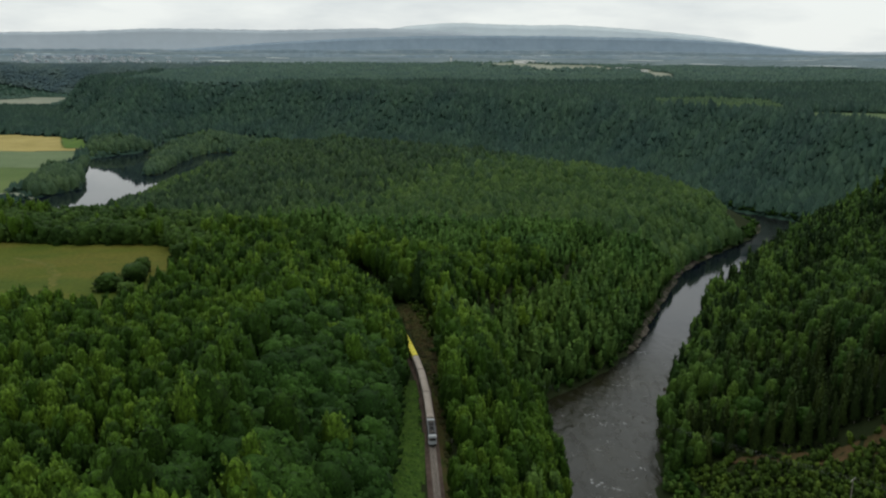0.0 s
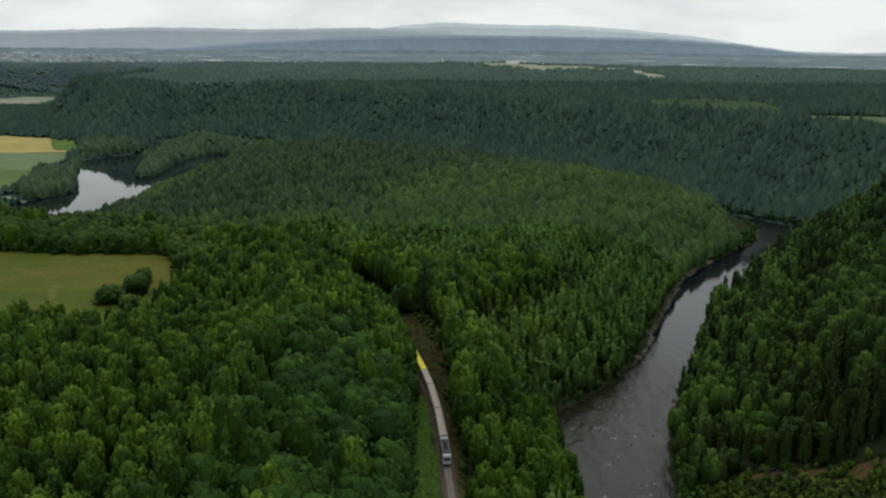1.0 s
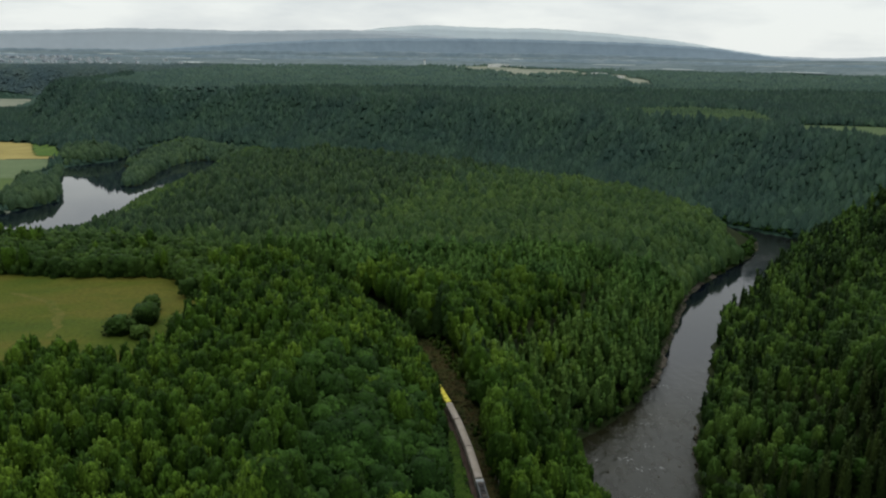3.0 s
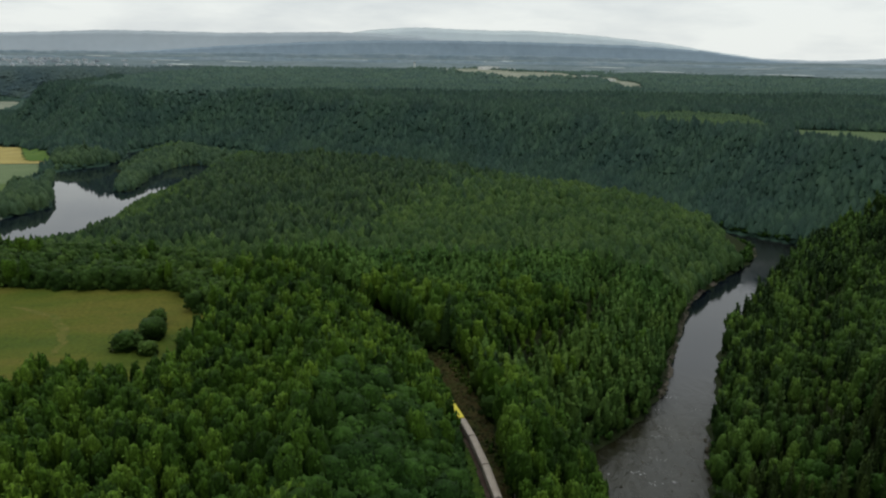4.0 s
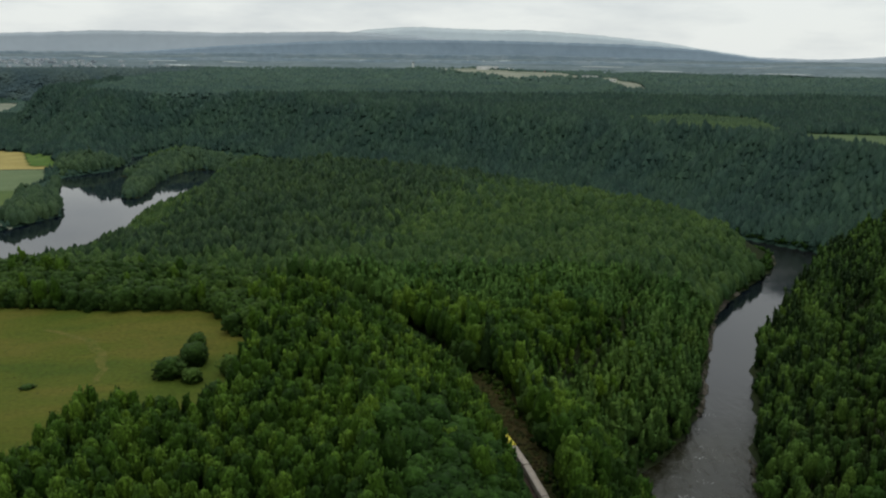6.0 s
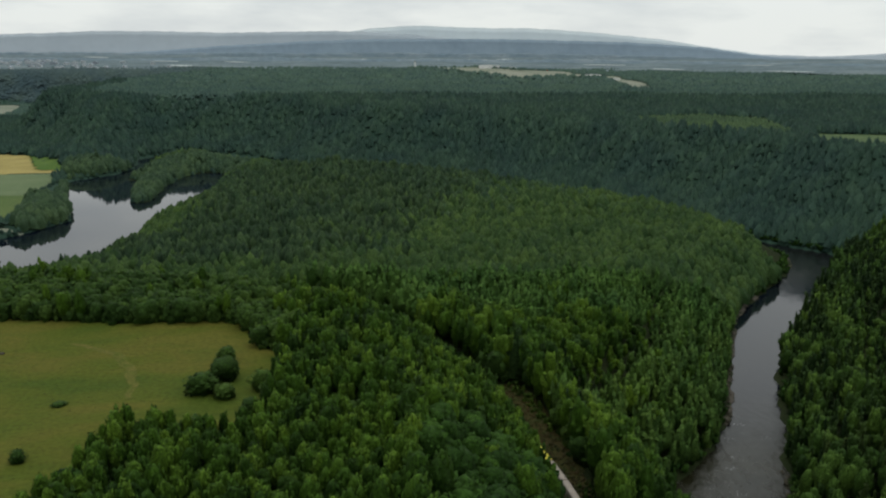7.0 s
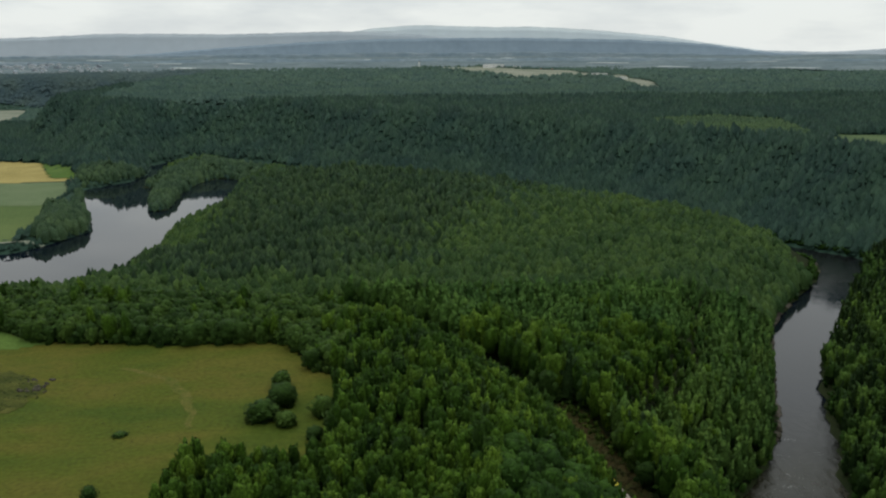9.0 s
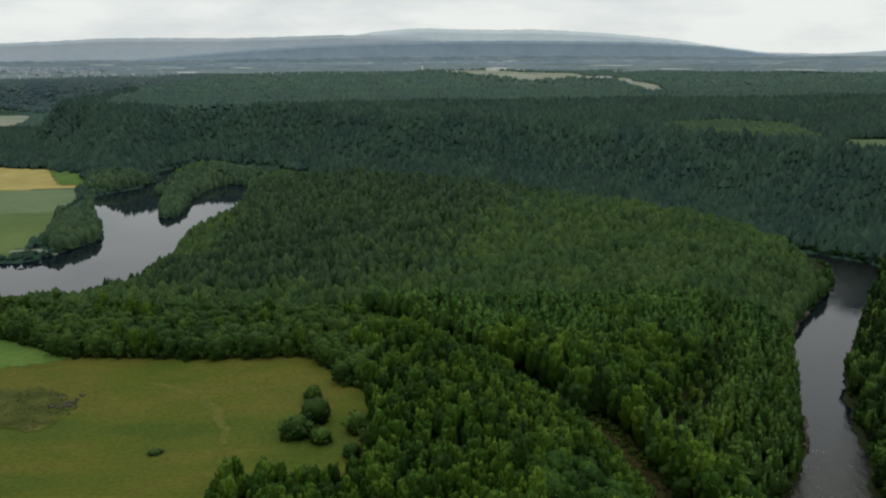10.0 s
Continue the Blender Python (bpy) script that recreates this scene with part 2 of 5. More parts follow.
M_steel = two_scale("rail_steel", [(0.3, (0.16, 0.13, 0.11)), (0.7, (0.28, 0.25, 0.22))], 0.5, 5.0, rough=0.45)
M_beige = two_scale("beige_wagon_paint", [(0.3, (0.27, 0.235, 0.20)), (0.7, (0.34, 0.30, 0.26))], 0.3, 4.0, rough=0.6, relief=0.08)
M_yellow = two_scale("yellow_container_paint", [(0.3, (0.60, 0.52, 0.06)), (0.7, (0.70, 0.62, 0.10))], 0.5, 4.0, rough=0.55, relief=0.08)
M_loco = two_scale("grey_engine_paint", [(0.3, (0.065, 0.07, 0.072)), (0.7, (0.10, 0.105, 0.107))], 0.6, 5.0, rough=0.45, relief=0.06)
M_cab = two_scale("white_cab_paint", [(0.3, (0.27, 0.285, 0.29)), (0.7, (0.34, 0.355, 0.36))], 0.6, 5.0, rough=0.4, relief=0.06)
M_dark = two_scale("sooty_metal", [(0.3, (0.018, 0.018, 0.018)), (0.7, (0.045, 0.042, 0.04))], 0.8, 6.0, rough=0.6)
M_wall = two_scale("white_wall", [(0.3, (0.62, 0.62, 0.60)), (0.7, (0.74, 0.74, 0.72))], 0.2, 1.5, relief=0.05)
# Town wall and roof colours with blue-grey haze mixed in.
M_hazewall = two_scale("hazed_pale_wall", [(0.3, (0.38, 0.41, 0.43)), (0.7, (0.48, 0.51, 0.52))], 0.2, 1.5, relief=0.05)
M_hazeroof = two_scale("hazed_grey_roof", [(0.3, (0.19, 0.22, 0.25)), (0.7, (0.25, 0.28, 0.31))], 0.3, 2.0, relief=0.1)
M_redwall = two_scale("red_wall", [(0.3, (0.24, 0.06, 0.045)), (0.7, (0.32, 0.09, 0.06))], 0.2, 1.5, relief=0.05)
M_roof = two_scale("grey_roof", [(0.3, (0.20, 0.20, 0.20)), (0.7, (0.30, 0.30, 0.29))], 0.3, 2.0, relief=0.1)
M_wood = two_scale("weathered_pole_wood", [(0.3, (0.16, 0.14, 0.12)), (0.7, (0.26, 0.24, 0.21))], 1.0, 8.0)
M_wire = two_scale("aluminium_wire", [(0.3, (0.16, 0.17, 0.17)), (0.7, (0.24, 0.25, 0.25))], 0.2, 2.0, rough=0.5)
M_foam = two_scale("white_water", [(0.3, (0.2080, 0.2160, 0.2160)), (0.7, (0.3680, 0.3760, 0.3760))], 0.8, 3.0)
# Hill colours hold painted haze: paler and bluer the farther the hill.
M_hill = two_scale("far_hillside_hazed", [(0.3, (0.3557, 0.4016, 0.4411)), (0.7, (0.3931, 0.4372, 0.4717))], 0.004, 0.02, relief=0.0, grains=(0.96, 1.03))
M_hill_mid = two_scale("wooded_hill_hazed", [(0.3, (0.1928, 0.2505, 0.3021)), (0.7, (0.2245, 0.2852, 0.3354))], 0.006, 0.03, relief=0.0, grains=(0.92, 1.06))
M_foothill = two_scale("lowland_woods_hazed", [(0.3, (0.1254, 0.1710, 0.2030)), (0.5, (0.1568, 0.2029, 0.2313)), (0.7, (0.2016, 0.2417, 0.2620))], 0.008, 0.04, relief=0.0, squash=(1, 1, 4), grains=(0.85, 1.12))
M_hill_pale = two_scale("horizon_ridge_hazed", [(0.35, (0.5049, 0.5639, 0.5948)), (0.65, (0.5488, 0.6065, 0.6267))], 0.004, 0.02, relief=0.0, grains=(0.96, 1.03))


# ---- helpers for building ----
def smooth(a, b, v):
    t = np.clip((np.asarray(v, float) - a) / (b - a), 0, 1)
    return t * t * (3 - 2 * t)


def along(line, x, y):
    """Distance of the points from a line of (x, y, value) and the value at the nearest place on it."""
    best, val = np.full(np.shape(x), 1e9), np.zeros(np.shape(x))
    for (ax, ay, av), (bx, by, bv) in zip(line, line[1:]):
        dx, dy = bx - ax, by - ay
        t = np.clip(((x - ax) * dx + (y - ay) * dy) / (dx * dx + dy * dy), 0, 1)
        d = np.hypot(x - ax - t * dx, y - ay - t * dy)
        near = d - (av + t * (bv - av)) < best - val
        best, val = np.where(near, d, best), np.where(near, av + t * (bv - av), val)
    return best, val


def inside(poly, x, y):
    r = np.zeros(np.shape(x), bool)
    for (ax, ay), (bx, by) in zip(poly, poly[1:] + poly[:1]):
        if ay != by:
            r ^= ((ay > y) != (by > y)) & (x < (bx - ax) * (y - ay) / (by - ay) + ax)
    return r


def wobble(x, y, size, seed=0.0):
    """Smooth unevenness from -1 to 1, with features of about that many metres."""
    x, y = np.asarray(x, float) / size * 6.28, np.asarray(y, float) / size * 6.28
    return (np.sin(x * 0.9 + 1.7 * np.sin(y * 0.43 + seed) + seed) + np.sin(y * 1.1 + 1.3 * np.sin(x * 0.57 + 2 * seed) + 2.1)
            + 0.6 * np.sin(x * 1.9 - y * 1.4 + 3 * seed)) / 2.6


def sheet(name, verts, faces, mat):
    me = bpy.data.meshes.new(name)
    verts, faces = np.asarray(verts, np.float32), np.asarray(faces, np.int32)
    k = faces.shape[1]
    me.vertices.add(len(verts))
    me.vertices.foreach_set("co", verts.ravel())
    me.loops.add(faces.size)
    me.loops.foreach_set("vertex_index", faces.ravel())
    me.polygons.add(len(faces))
    me.polygons.foreach_set("loop_start", np.arange(0, faces.size, k, dtype=np.int32))
    me.materials.append(mat)
    me.update(calc_edges=True)
    return me


def part(name, bm, mat, parent, label=""):
    me = bpy.data.meshes.new(name)
    bm.to_mesh(me)
    bm.free()
    me.materials.append(mat)
    ob = new(name, me)
    ob.parent = parent
    return tagged(ob, label)


# ---- the plan: river, lake, terrace, railway (metres; water at z = 0) ----
RIVER = [(20, -900, 30), (50, 0, 28), (68, 200, 22), (79, 308, 20), (88.5, 383, 29.5), (119, 430, 18.5), (143, 470, 15.5), (157, 503, 14.5), (180, 553, 15.5),
         (203, 597, 17), (229, 640, 23), (272, 700, 21), (323, 762, 18), (362, 815, 20), (383, 852, 28), (345, 915, 21), (325, 985, 22), (275, 1085, 24), (170, 1225, 26), (10, 1375, 28),
         (-170, 1490, 32), (-330, 1680, 38), (-455, 1755, 44), (-500, 1690, 24), (-485, 1570, 13), (-488, 1490, 20), (-512, 1405, 46), (-432, 1300, 90), (-411, 1190, 69),
         (-393, 1090, 52), (-409, 985, 73), (-442, 890, 92), (-560, 885, 92), (-700, 880, 85), (-950, 870, 70), (-3000, 700, 60)]
BAY = [(-396, 1090, 46), (-352, 1240, 42), (-352, 1400, 38), (-352, 1470, 34)]
SPIT = [(-285, 1575, 20), (-365, 1545, 16), (-410, 1455, 17), (-416, 1370, 20), (-408, 1300, 18), (-396, 1224, 12)]
TERRACE = [(-58, -900), (-56, 300), (-60, 375), (-76, 440), (-98, 490), (-155, 540), (-330, 575), (-700, 620), (-3000, 600), (-3000, -900)]
RAIL = [(9, -200), (6, 200), (4.8, 238), (3.6, 275), (2, 315), (-1.5, 350), (-8, 385), (-15, 420), (-23, 455), (-37, 488), (-55, 523), (-78, 565), (-125, 635), (-330, 760)]
for _ in range(3):  # rounded off, so that the track bends evenly
    RAIL = [RAIL[0]] + [(a[0] * (1 - k) + b[0] * k, a[1] * (1 - k) + b[1] * k) for a, b in zip(RAIL, RAIL[1:]) for k in (0.25, 0.75)] + [RAIL[-1]]
RAIL = [p for p in RAIL if p[1] < 700]
NEAR_SIDE = [(p[0], p[1]) for p in RIVER] + [(-3000, -900)]
RAIL3 = [(x, y, 0) for x, y in RAIL]
CORRIDOR = [(-11.5, 100), (9.5, 100), (9.5, 300), (9.5, 335), (9, 380), (8.5, 405), (4, 431), (-5, 450), (-15, 456), (-23, 455), (-18, 430), (-12, 398), (-10, 372), (-8, 352), (-8, 338), (-9, 330), (-10.5, 316)]
WIRE_LANE = [(80, 150), (84, 256), (106, 309), (122, 311), (139, 306), (154, 295), (170, 290), (190, 297), (250, 296), (250, 150)]
MEADOW = [(-420, 560), (-332, 536), (-289, 503), (-226, 488), (-148, 484), (-134, 448), (-118, 432), (-119, 400), (-118, 372), (-122, 346), (-135, 338), (-150, 343), (-170, 346),
          (-178, 344), (-175, 318), (-182, 285), (-192, 240), (-330, 240), (-520, 360), (-520, 480)]
WEST_FIELDS = [(-520, 985), (-497, 1060), (-545, 1240), (-556, 1345), (-592, 1440), (-582, 1475), (-620, 1560), (-727, 1700), (-835, 1740), (-1100, 1700), (-1100, 1100), (-800, 985)]
CLEARING = [(345, 1330), (370, 1450), (500, 1480), (575, 1380), (530, 1190), (480, 1125), (395, 1215)]
CLEARING_EAST = [(495, 1105), (555, 1185), (680, 1170), (700, 1000), (570, 960), (490, 1050)]
AIRFIELD = [(150, 3900), (408, 3850), (520, 3674), (590, 3500), (690, 3350), (775, 2897), (715, 2408), (655, 2180), (610, 2230), (660, 2600), (690, 2860), (600, 3000), (489, 2820), (385, 2860), (335, 3250), (200, 3650)]
LAKESIDE = [(-548, 1290), (-560, 1420), (-605, 1500), (-565, 1542), (-480, 1562), (-300, 1610), (-270, 1540), (-320, 1440), (-366, 1290), (-366, 1130), (-430, 1015), (-487, 1022), (-540, 1180)]
LOW_SHORE = [(-1100, 900), (-1100, 1012), (-530, 1005), (-492, 1034), (-470, 1014), (-500, 960)]
VALLEY_FIELD = [(-1190, 2640), (-1207, 2844), (-1310, 3180), (-1440, 3230), (-1500, 3000), (-1330, 2660)]


def shore(x, y):
    """Distance to the water's edge: negative in the water."""
    d, hw = along(RIVER, x, y)
    e, ew = along(BAY, x, y)
    s, sw = along(SPIT, x, y)
    w = np.maximum(np.minimum(d - hw, e - ew), sw - s)
    return w + 1.6 * wobble(x, y, 31, 0.4) + 0.8 * wobble(x, y, 12, 1.9)


def rail_level(y):
    return 35.5 + 0.0 * y


def from_west(x, y):
    """How far inside the scarp's western end a place lies."""
    return x + 740 + np.where(y > 1820, 0.68, 0.36) * (np.minimum(y, 2150) - 1820) + 25 * wobble(x, y, 260, 2.0)


def height(x, y):
    x, y = np.asarray(x, float), np.asarray(y, float)
    d = shore(x, y)
    land = np.maximum(d, 0)
    # the near side: a high terrace, the railway's bench, and the low wooded neck inside the bend
    low = 38 - 1 * smooth(450, 560, y) - 0.034 * np.clip(y - 560, 0, 480)
    e, _ = along([(a, b, 0) for a, b in TERRACE[:-1]], x, y)
    on = inside(TERRACE, x, y)
    near = np.where(on, 62.0 + 3 * smooth(340, 280, y), low + (62 - low) * (1 - smooth(0, 56, e)))
    near = near + 1.2 * wobble(x, y, 140, 3.1) + 5 * smooth(880, 980, y) * smooth(-220, -120, x)
    slope = np.maximum(0.2, 0.62 + 0.40 * (1 - smooth(350, 425, y)) - 0.12 * smooth(700, 950, y) - 0.56 * smooth(-110, -260, x) * smooth(540, 640, y))
    bank = 1.0 + slope * land
    near = -np.log(np.exp(-near / 4) + np.exp(-bank / 4)) * 4
    near = np.where(land < 8, np.minimum(near, 0.2 + 0.6 * land), near)
    rd, _ = along(RAIL3, x, y)
    near = near + (rail_level(y) - near) * (1 - smooth(4.5, 15, rd))
    # the far side: a steep wooded scarp and the plateau above it; low fields to the west
    up = 2 + 0.40 * np.minimum(land, 66) + 0.85 * np.clip(land - 66, 0, 500)
    shelf = 50 - 31 * smooth(370, 500, y) + 0.55 * np.clip(y - 735 + 0.1 * (x - 370), 0, 500) + 1.5 * wobble(x, y, 120, 1.3)
    up = np.where(x > 0, -np.log(np.exp(-up / 5) + np.exp(-shelf / 5)) * 5, up)
    top = 97 + 0.0115 * np.clip(y - 1300, -400, 2600) + 3 * wobble(x, y, 420, 0.7)
    far = -np.log(np.exp(-up / 5) + np.exp(-top / 5)) * 5
    west = from_west(x, y)
    high = np.maximum(smooth(-10, 170, west), smooth(3240, 3420, y - 0.2 * (x + 1200)))
    field_edge, _ = along([(a, b, 0) for a, b in AIRFIELD + AIRFIELD[:1]], x, y)
    far = far + 9 * np.where(inside(AIRFIELD, x, y), 1.0, 1 - smooth(0, 90, field_edge))
    flat = 1.0 + np.minimum(0.4 * land, 6) + 0.6 * wobble(x, y, 160, 5)
    far = flat + (np.maximum(far, flat) - flat) * high
    h = np.where(inside(NEAR_SIDE, x, y), near, far)
    s, sw = along(SPIT, x, y)
    h = np.where(s < sw + 6, np.minimum(h, 0.2 + 0.2 * np.maximum(land, 0)), h)
    return np.where(d < 0, np.maximum(-2.5, 0.25 * d - 0.1), h)


def spaced(a, b, lo, hi, step, grow):
    """Steps that are even from a to b and widen beyond, out to lo and hi."""
    mid = list(np.arange(a, b + 0.1, step))
    s, v = step, mid[-1]
    while v < hi:
        s *= grow
        v += s
        mid.append(v)
    s, v, left = step, mid[0], []
    while v > lo:
        s *= grow
        v -= s
        left.append(v)
    return np.array(left[::-1] + mid)


def grid_faces(nx, ny):
    i, j = np.meshgrid(np.arange(nx - 1), np.arange(ny - 1))
    a = (j * nx + i).ravel()
    return np.stack([a, a + 1, a + nx + 1, a + nx], 1)


gx, gy = spaced(-540, 420, -5200, 5200, 8, 1.09), spaced(160, 760, -900, 5200, 8, 1.02)
gx = np.unique(np.concatenate([gx[(gx < -62) | (gx > 30)], np.arange(-60, 30, 2.5)]))
gy = np.unique(np.concatenate([gy[(gy < 196) | (gy > 480)], np.arange(200, 480, 5)]))
GX, GY = np.meshgrid(gx, gy)
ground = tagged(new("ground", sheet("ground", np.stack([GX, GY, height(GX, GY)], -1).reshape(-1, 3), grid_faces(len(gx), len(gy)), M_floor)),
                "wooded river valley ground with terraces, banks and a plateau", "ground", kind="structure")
# The far bank takes the lightened floor, in place of haze between its trees.
ground.data.materials.append(M_far_floor)
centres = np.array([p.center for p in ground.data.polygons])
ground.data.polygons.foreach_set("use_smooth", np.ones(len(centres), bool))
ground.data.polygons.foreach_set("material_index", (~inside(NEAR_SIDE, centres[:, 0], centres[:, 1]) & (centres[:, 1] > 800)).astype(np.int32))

wx, wy = np.linspace(-3000, 900, 40), np.linspace(-900, 1900, 40)
WX, WY = np.meshgrid(wx, wy)
river = tagged(new("water", sheet("water", np.stack([WX, WY, 0 * WX], -1).reshape(-1, 3), grid_faces(40, 40), M_river)),
               "grey rippled river widening into a calm backwater", "river", kind="structure")


def field(name, poly, mat, label, step, lift):
    xs, ys = [p[0] for p in poly], [p[1] for p in poly]
    ax, ay = np.arange(min(xs), max(xs) + step, step), np.arange(min(ys), max(ys) + step, step)
    X, Y = np.meshgrid(ax, ay)
    f = grid_faces(len(ax), len(ay))
    cx, cy = X.ravel()[f].mean(1), Y.ravel()[f].mean(1)
    f = f[inside(poly, cx + 1.5 * wobble(cx, cy, 25), cy)]
    used, f = np.unique(f, return_inverse=True)
    v = np.stack([X, Y, height(X, Y) + lift], -1).reshape(-1, 3)[used]
    ob = tagged(new(name, sheet(name, v, f.reshape(-1, 4), mat)), label, "field", kind="structure")
    for p in ob.data.polygons:
        p.use_smooth = True
    return ob


field("meadow", MEADOW, M_meadow, "uneven grassy meadow, partly dried to straw yellow", 3, 0.25)
field("crop_field_green", [(-520, 985), (-497, 1060), (-551, 1258), (-1100, 1258), (-1100, 1100), (-800, 985)], M_grass, "green crop field beside the backwater", 8, 0.35)
field("crop_field_bluish", [(-546, 1240), (-557, 1345), (-592, 1438), (-590, 1450), (-900, 1450), (-1050, 1240)], M_bluegreen, "blue-green field of young grain", 8, 0.45)
field("crop_field_ripe", [(-583, 1455), (-585, 1500), (-640, 1590), (-727, 1700), (-835, 1740), (-1100, 1700), (-1000, 1450)], M_gold, "ripe golden grain field", 8, 0.45)
field("clearing", CLEARING, M_felled, "felled plot with young growth on the plateau", 12, 0.5)
field("clearing_east", CLEARING_EAST, M_felled, "pale green open plot on the plateau", 12, 0.5)
field("crop_corner", [(-420, 585), (-345, 545), (-300, 512), (-275, 500), (-292, 492), (-330, 480), (-420, 470)], M_green, "bright green crop at the meadow's edge", 3, 0.4)
VERGE = [(-13, 150), (2.5, 150), (1.6, 238), (0.2, 278), (-1.4, 315), (-2.5, 340), (-8, 340), (-13, 325)]
BRACKEN = [(6, 150), (9.5, 150), (9.5, 300), (10, 335), (9, 380), (9, 405), (5, 430), (-3, 446), (-12, 449), (-15, 444), (-10, 420), (-4, 390), (2.5, 350)]
SOIL = [(122, 308), (130, 308), (141, 303), (153, 294), (171, 288), (188, 295), (188, 283), (168, 276), (152, 283), (138, 296)]
HEATH = [(-340, 462), (-292, 457), (-283, 459), (-270, 451), (-262, 443), (-256, 433), (-257, 424), (-262, 427), (-259, 416), (-262, 407), (-268, 406), (-276, 411), (-300, 404), (-340, 410)]
PATH_LINE = [(-228, 459, 1.4), (-214, 449, 2.2), (-202, 440, 2.6), (-194, 429, 2.6), (-188, 417, 2.2), (-182, 399, 1.6), (-180, 384, 1.0)]
bare = [(p[0] + o * p[2], p[1] + o * 0.5) for o, line in ((1, PATH_LINE), (-1, PATH_LINE[::-1])) for p in line]
field("worn_path", bare, M_straw, "faint worn path across the meadow", 1.0, 0.32)
field("heath", HEATH, M_heath, "dark heath in a hollow of the meadow", 1.5, 0.45)
field("verge", VERGE, M_verge, "lush green grass beside the track", 1.25, 0.2)
field("bracken_slope", BRACKEN, M_bracken, "reddish-brown bracken beside the track", 1.25, 0.2)
field("bare_soil", SOIL, M_soil, "bare reddish soil under the power line", 1.0, 0.35)
field("valley_field", VALLEY_FIELD, M_strip, "pale field in the far side valley", 20, 1.0)
field("shore_track", [(-520, 998), (-478, 1010), (-446, 1015), (-446, 1020), (-478, 1016), (-520, 1005)], M_strip, "pale track along the backwater's shore", 2, 0.5)
field("green_corner", [(-583, 1475), (-640, 1500), (-727, 1700), (-690, 1690), (-600, 1560)], M_green, "green strip at the end of the grain field", 8, 1.3)
field("airfield", AIRFIELD, M_strip, "dry grass airfield on the wooded plateau", 25, 0.6)


# ---- far hills ----
def ridge(name, radius, profile, mat, label, foot, seed, rough):
    """A long hill on an arc round the place: profile of (degrees east of north, height)."""
    ang, top = [p[0] for p in profile], [p[1] for p in profile]
    az = np.arange(ang[0], ang[-1], 0.12)
    tops = np.interp(az, ang, top) + rough * (wobble(az * 60, az * 0, 90, seed) + 0.6 * wobble(az * 60, az * 0, 31, seed + 1))
    rows, vs = 9, []
    for k in range(rows):
        u = k / (rows - 1)
        r = radius - 55 * (1 - u) ** 1.3
        z = foot + (tops - foot) * u ** 0.9 + 7 * np.sin(az * 5 + k * 1.9 + seed) * u * (1 - u)
        vs.append(np.stack([r * np.sin(np.radians(az)), r * np.cos(np.radians(az)), z], 1))
    back = vs[-1].copy()
    back[:, :2] *= (radius + 60) / radius
    back[:, 2] = foot
    vs.append(back)
    ob = tagged(new(name, sheet(name, np.concatenate(vs), grid_faces(len(az), rows + 1), mat)), label, "hill", kind="structure")
    for p in ob.data.polygons:
        p.use_smooth = True


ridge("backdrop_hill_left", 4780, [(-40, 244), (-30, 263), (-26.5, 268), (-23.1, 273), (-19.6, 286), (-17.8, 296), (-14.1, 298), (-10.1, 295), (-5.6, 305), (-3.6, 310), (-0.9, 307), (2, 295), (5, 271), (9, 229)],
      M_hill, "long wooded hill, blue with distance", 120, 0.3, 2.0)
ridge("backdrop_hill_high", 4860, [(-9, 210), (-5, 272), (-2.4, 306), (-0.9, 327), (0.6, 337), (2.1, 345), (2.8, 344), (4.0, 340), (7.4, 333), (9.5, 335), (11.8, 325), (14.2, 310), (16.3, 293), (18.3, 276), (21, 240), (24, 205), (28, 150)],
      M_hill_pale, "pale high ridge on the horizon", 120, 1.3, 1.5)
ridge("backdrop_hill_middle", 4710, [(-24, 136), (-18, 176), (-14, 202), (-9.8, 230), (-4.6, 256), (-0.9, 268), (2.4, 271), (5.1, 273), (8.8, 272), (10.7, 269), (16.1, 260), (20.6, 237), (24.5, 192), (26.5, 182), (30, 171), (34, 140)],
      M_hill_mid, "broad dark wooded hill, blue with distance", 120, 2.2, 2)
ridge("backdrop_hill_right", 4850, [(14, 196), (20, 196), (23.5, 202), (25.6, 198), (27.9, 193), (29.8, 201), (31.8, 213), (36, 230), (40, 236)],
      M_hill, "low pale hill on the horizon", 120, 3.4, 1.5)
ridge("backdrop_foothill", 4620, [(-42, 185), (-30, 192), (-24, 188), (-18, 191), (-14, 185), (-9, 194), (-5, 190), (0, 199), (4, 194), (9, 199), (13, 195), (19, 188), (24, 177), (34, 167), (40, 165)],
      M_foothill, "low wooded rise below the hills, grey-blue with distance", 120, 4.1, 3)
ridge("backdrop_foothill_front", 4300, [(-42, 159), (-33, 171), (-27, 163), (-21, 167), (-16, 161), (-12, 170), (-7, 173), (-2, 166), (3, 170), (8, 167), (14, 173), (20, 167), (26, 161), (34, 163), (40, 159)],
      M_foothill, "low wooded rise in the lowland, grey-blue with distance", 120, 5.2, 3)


def lowland_level(r):
    return 128 + 54 * np.clip((r - 3750) / 950, 0, 1.2) ** 1.1


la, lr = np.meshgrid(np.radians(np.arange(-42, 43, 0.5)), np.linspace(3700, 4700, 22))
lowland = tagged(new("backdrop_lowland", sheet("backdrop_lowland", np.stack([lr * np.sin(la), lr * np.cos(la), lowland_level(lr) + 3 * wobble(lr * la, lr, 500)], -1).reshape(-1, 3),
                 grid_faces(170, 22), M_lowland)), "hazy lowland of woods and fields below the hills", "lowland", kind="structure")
for p in lowland.data.polygons:
    p.use_smooth = True


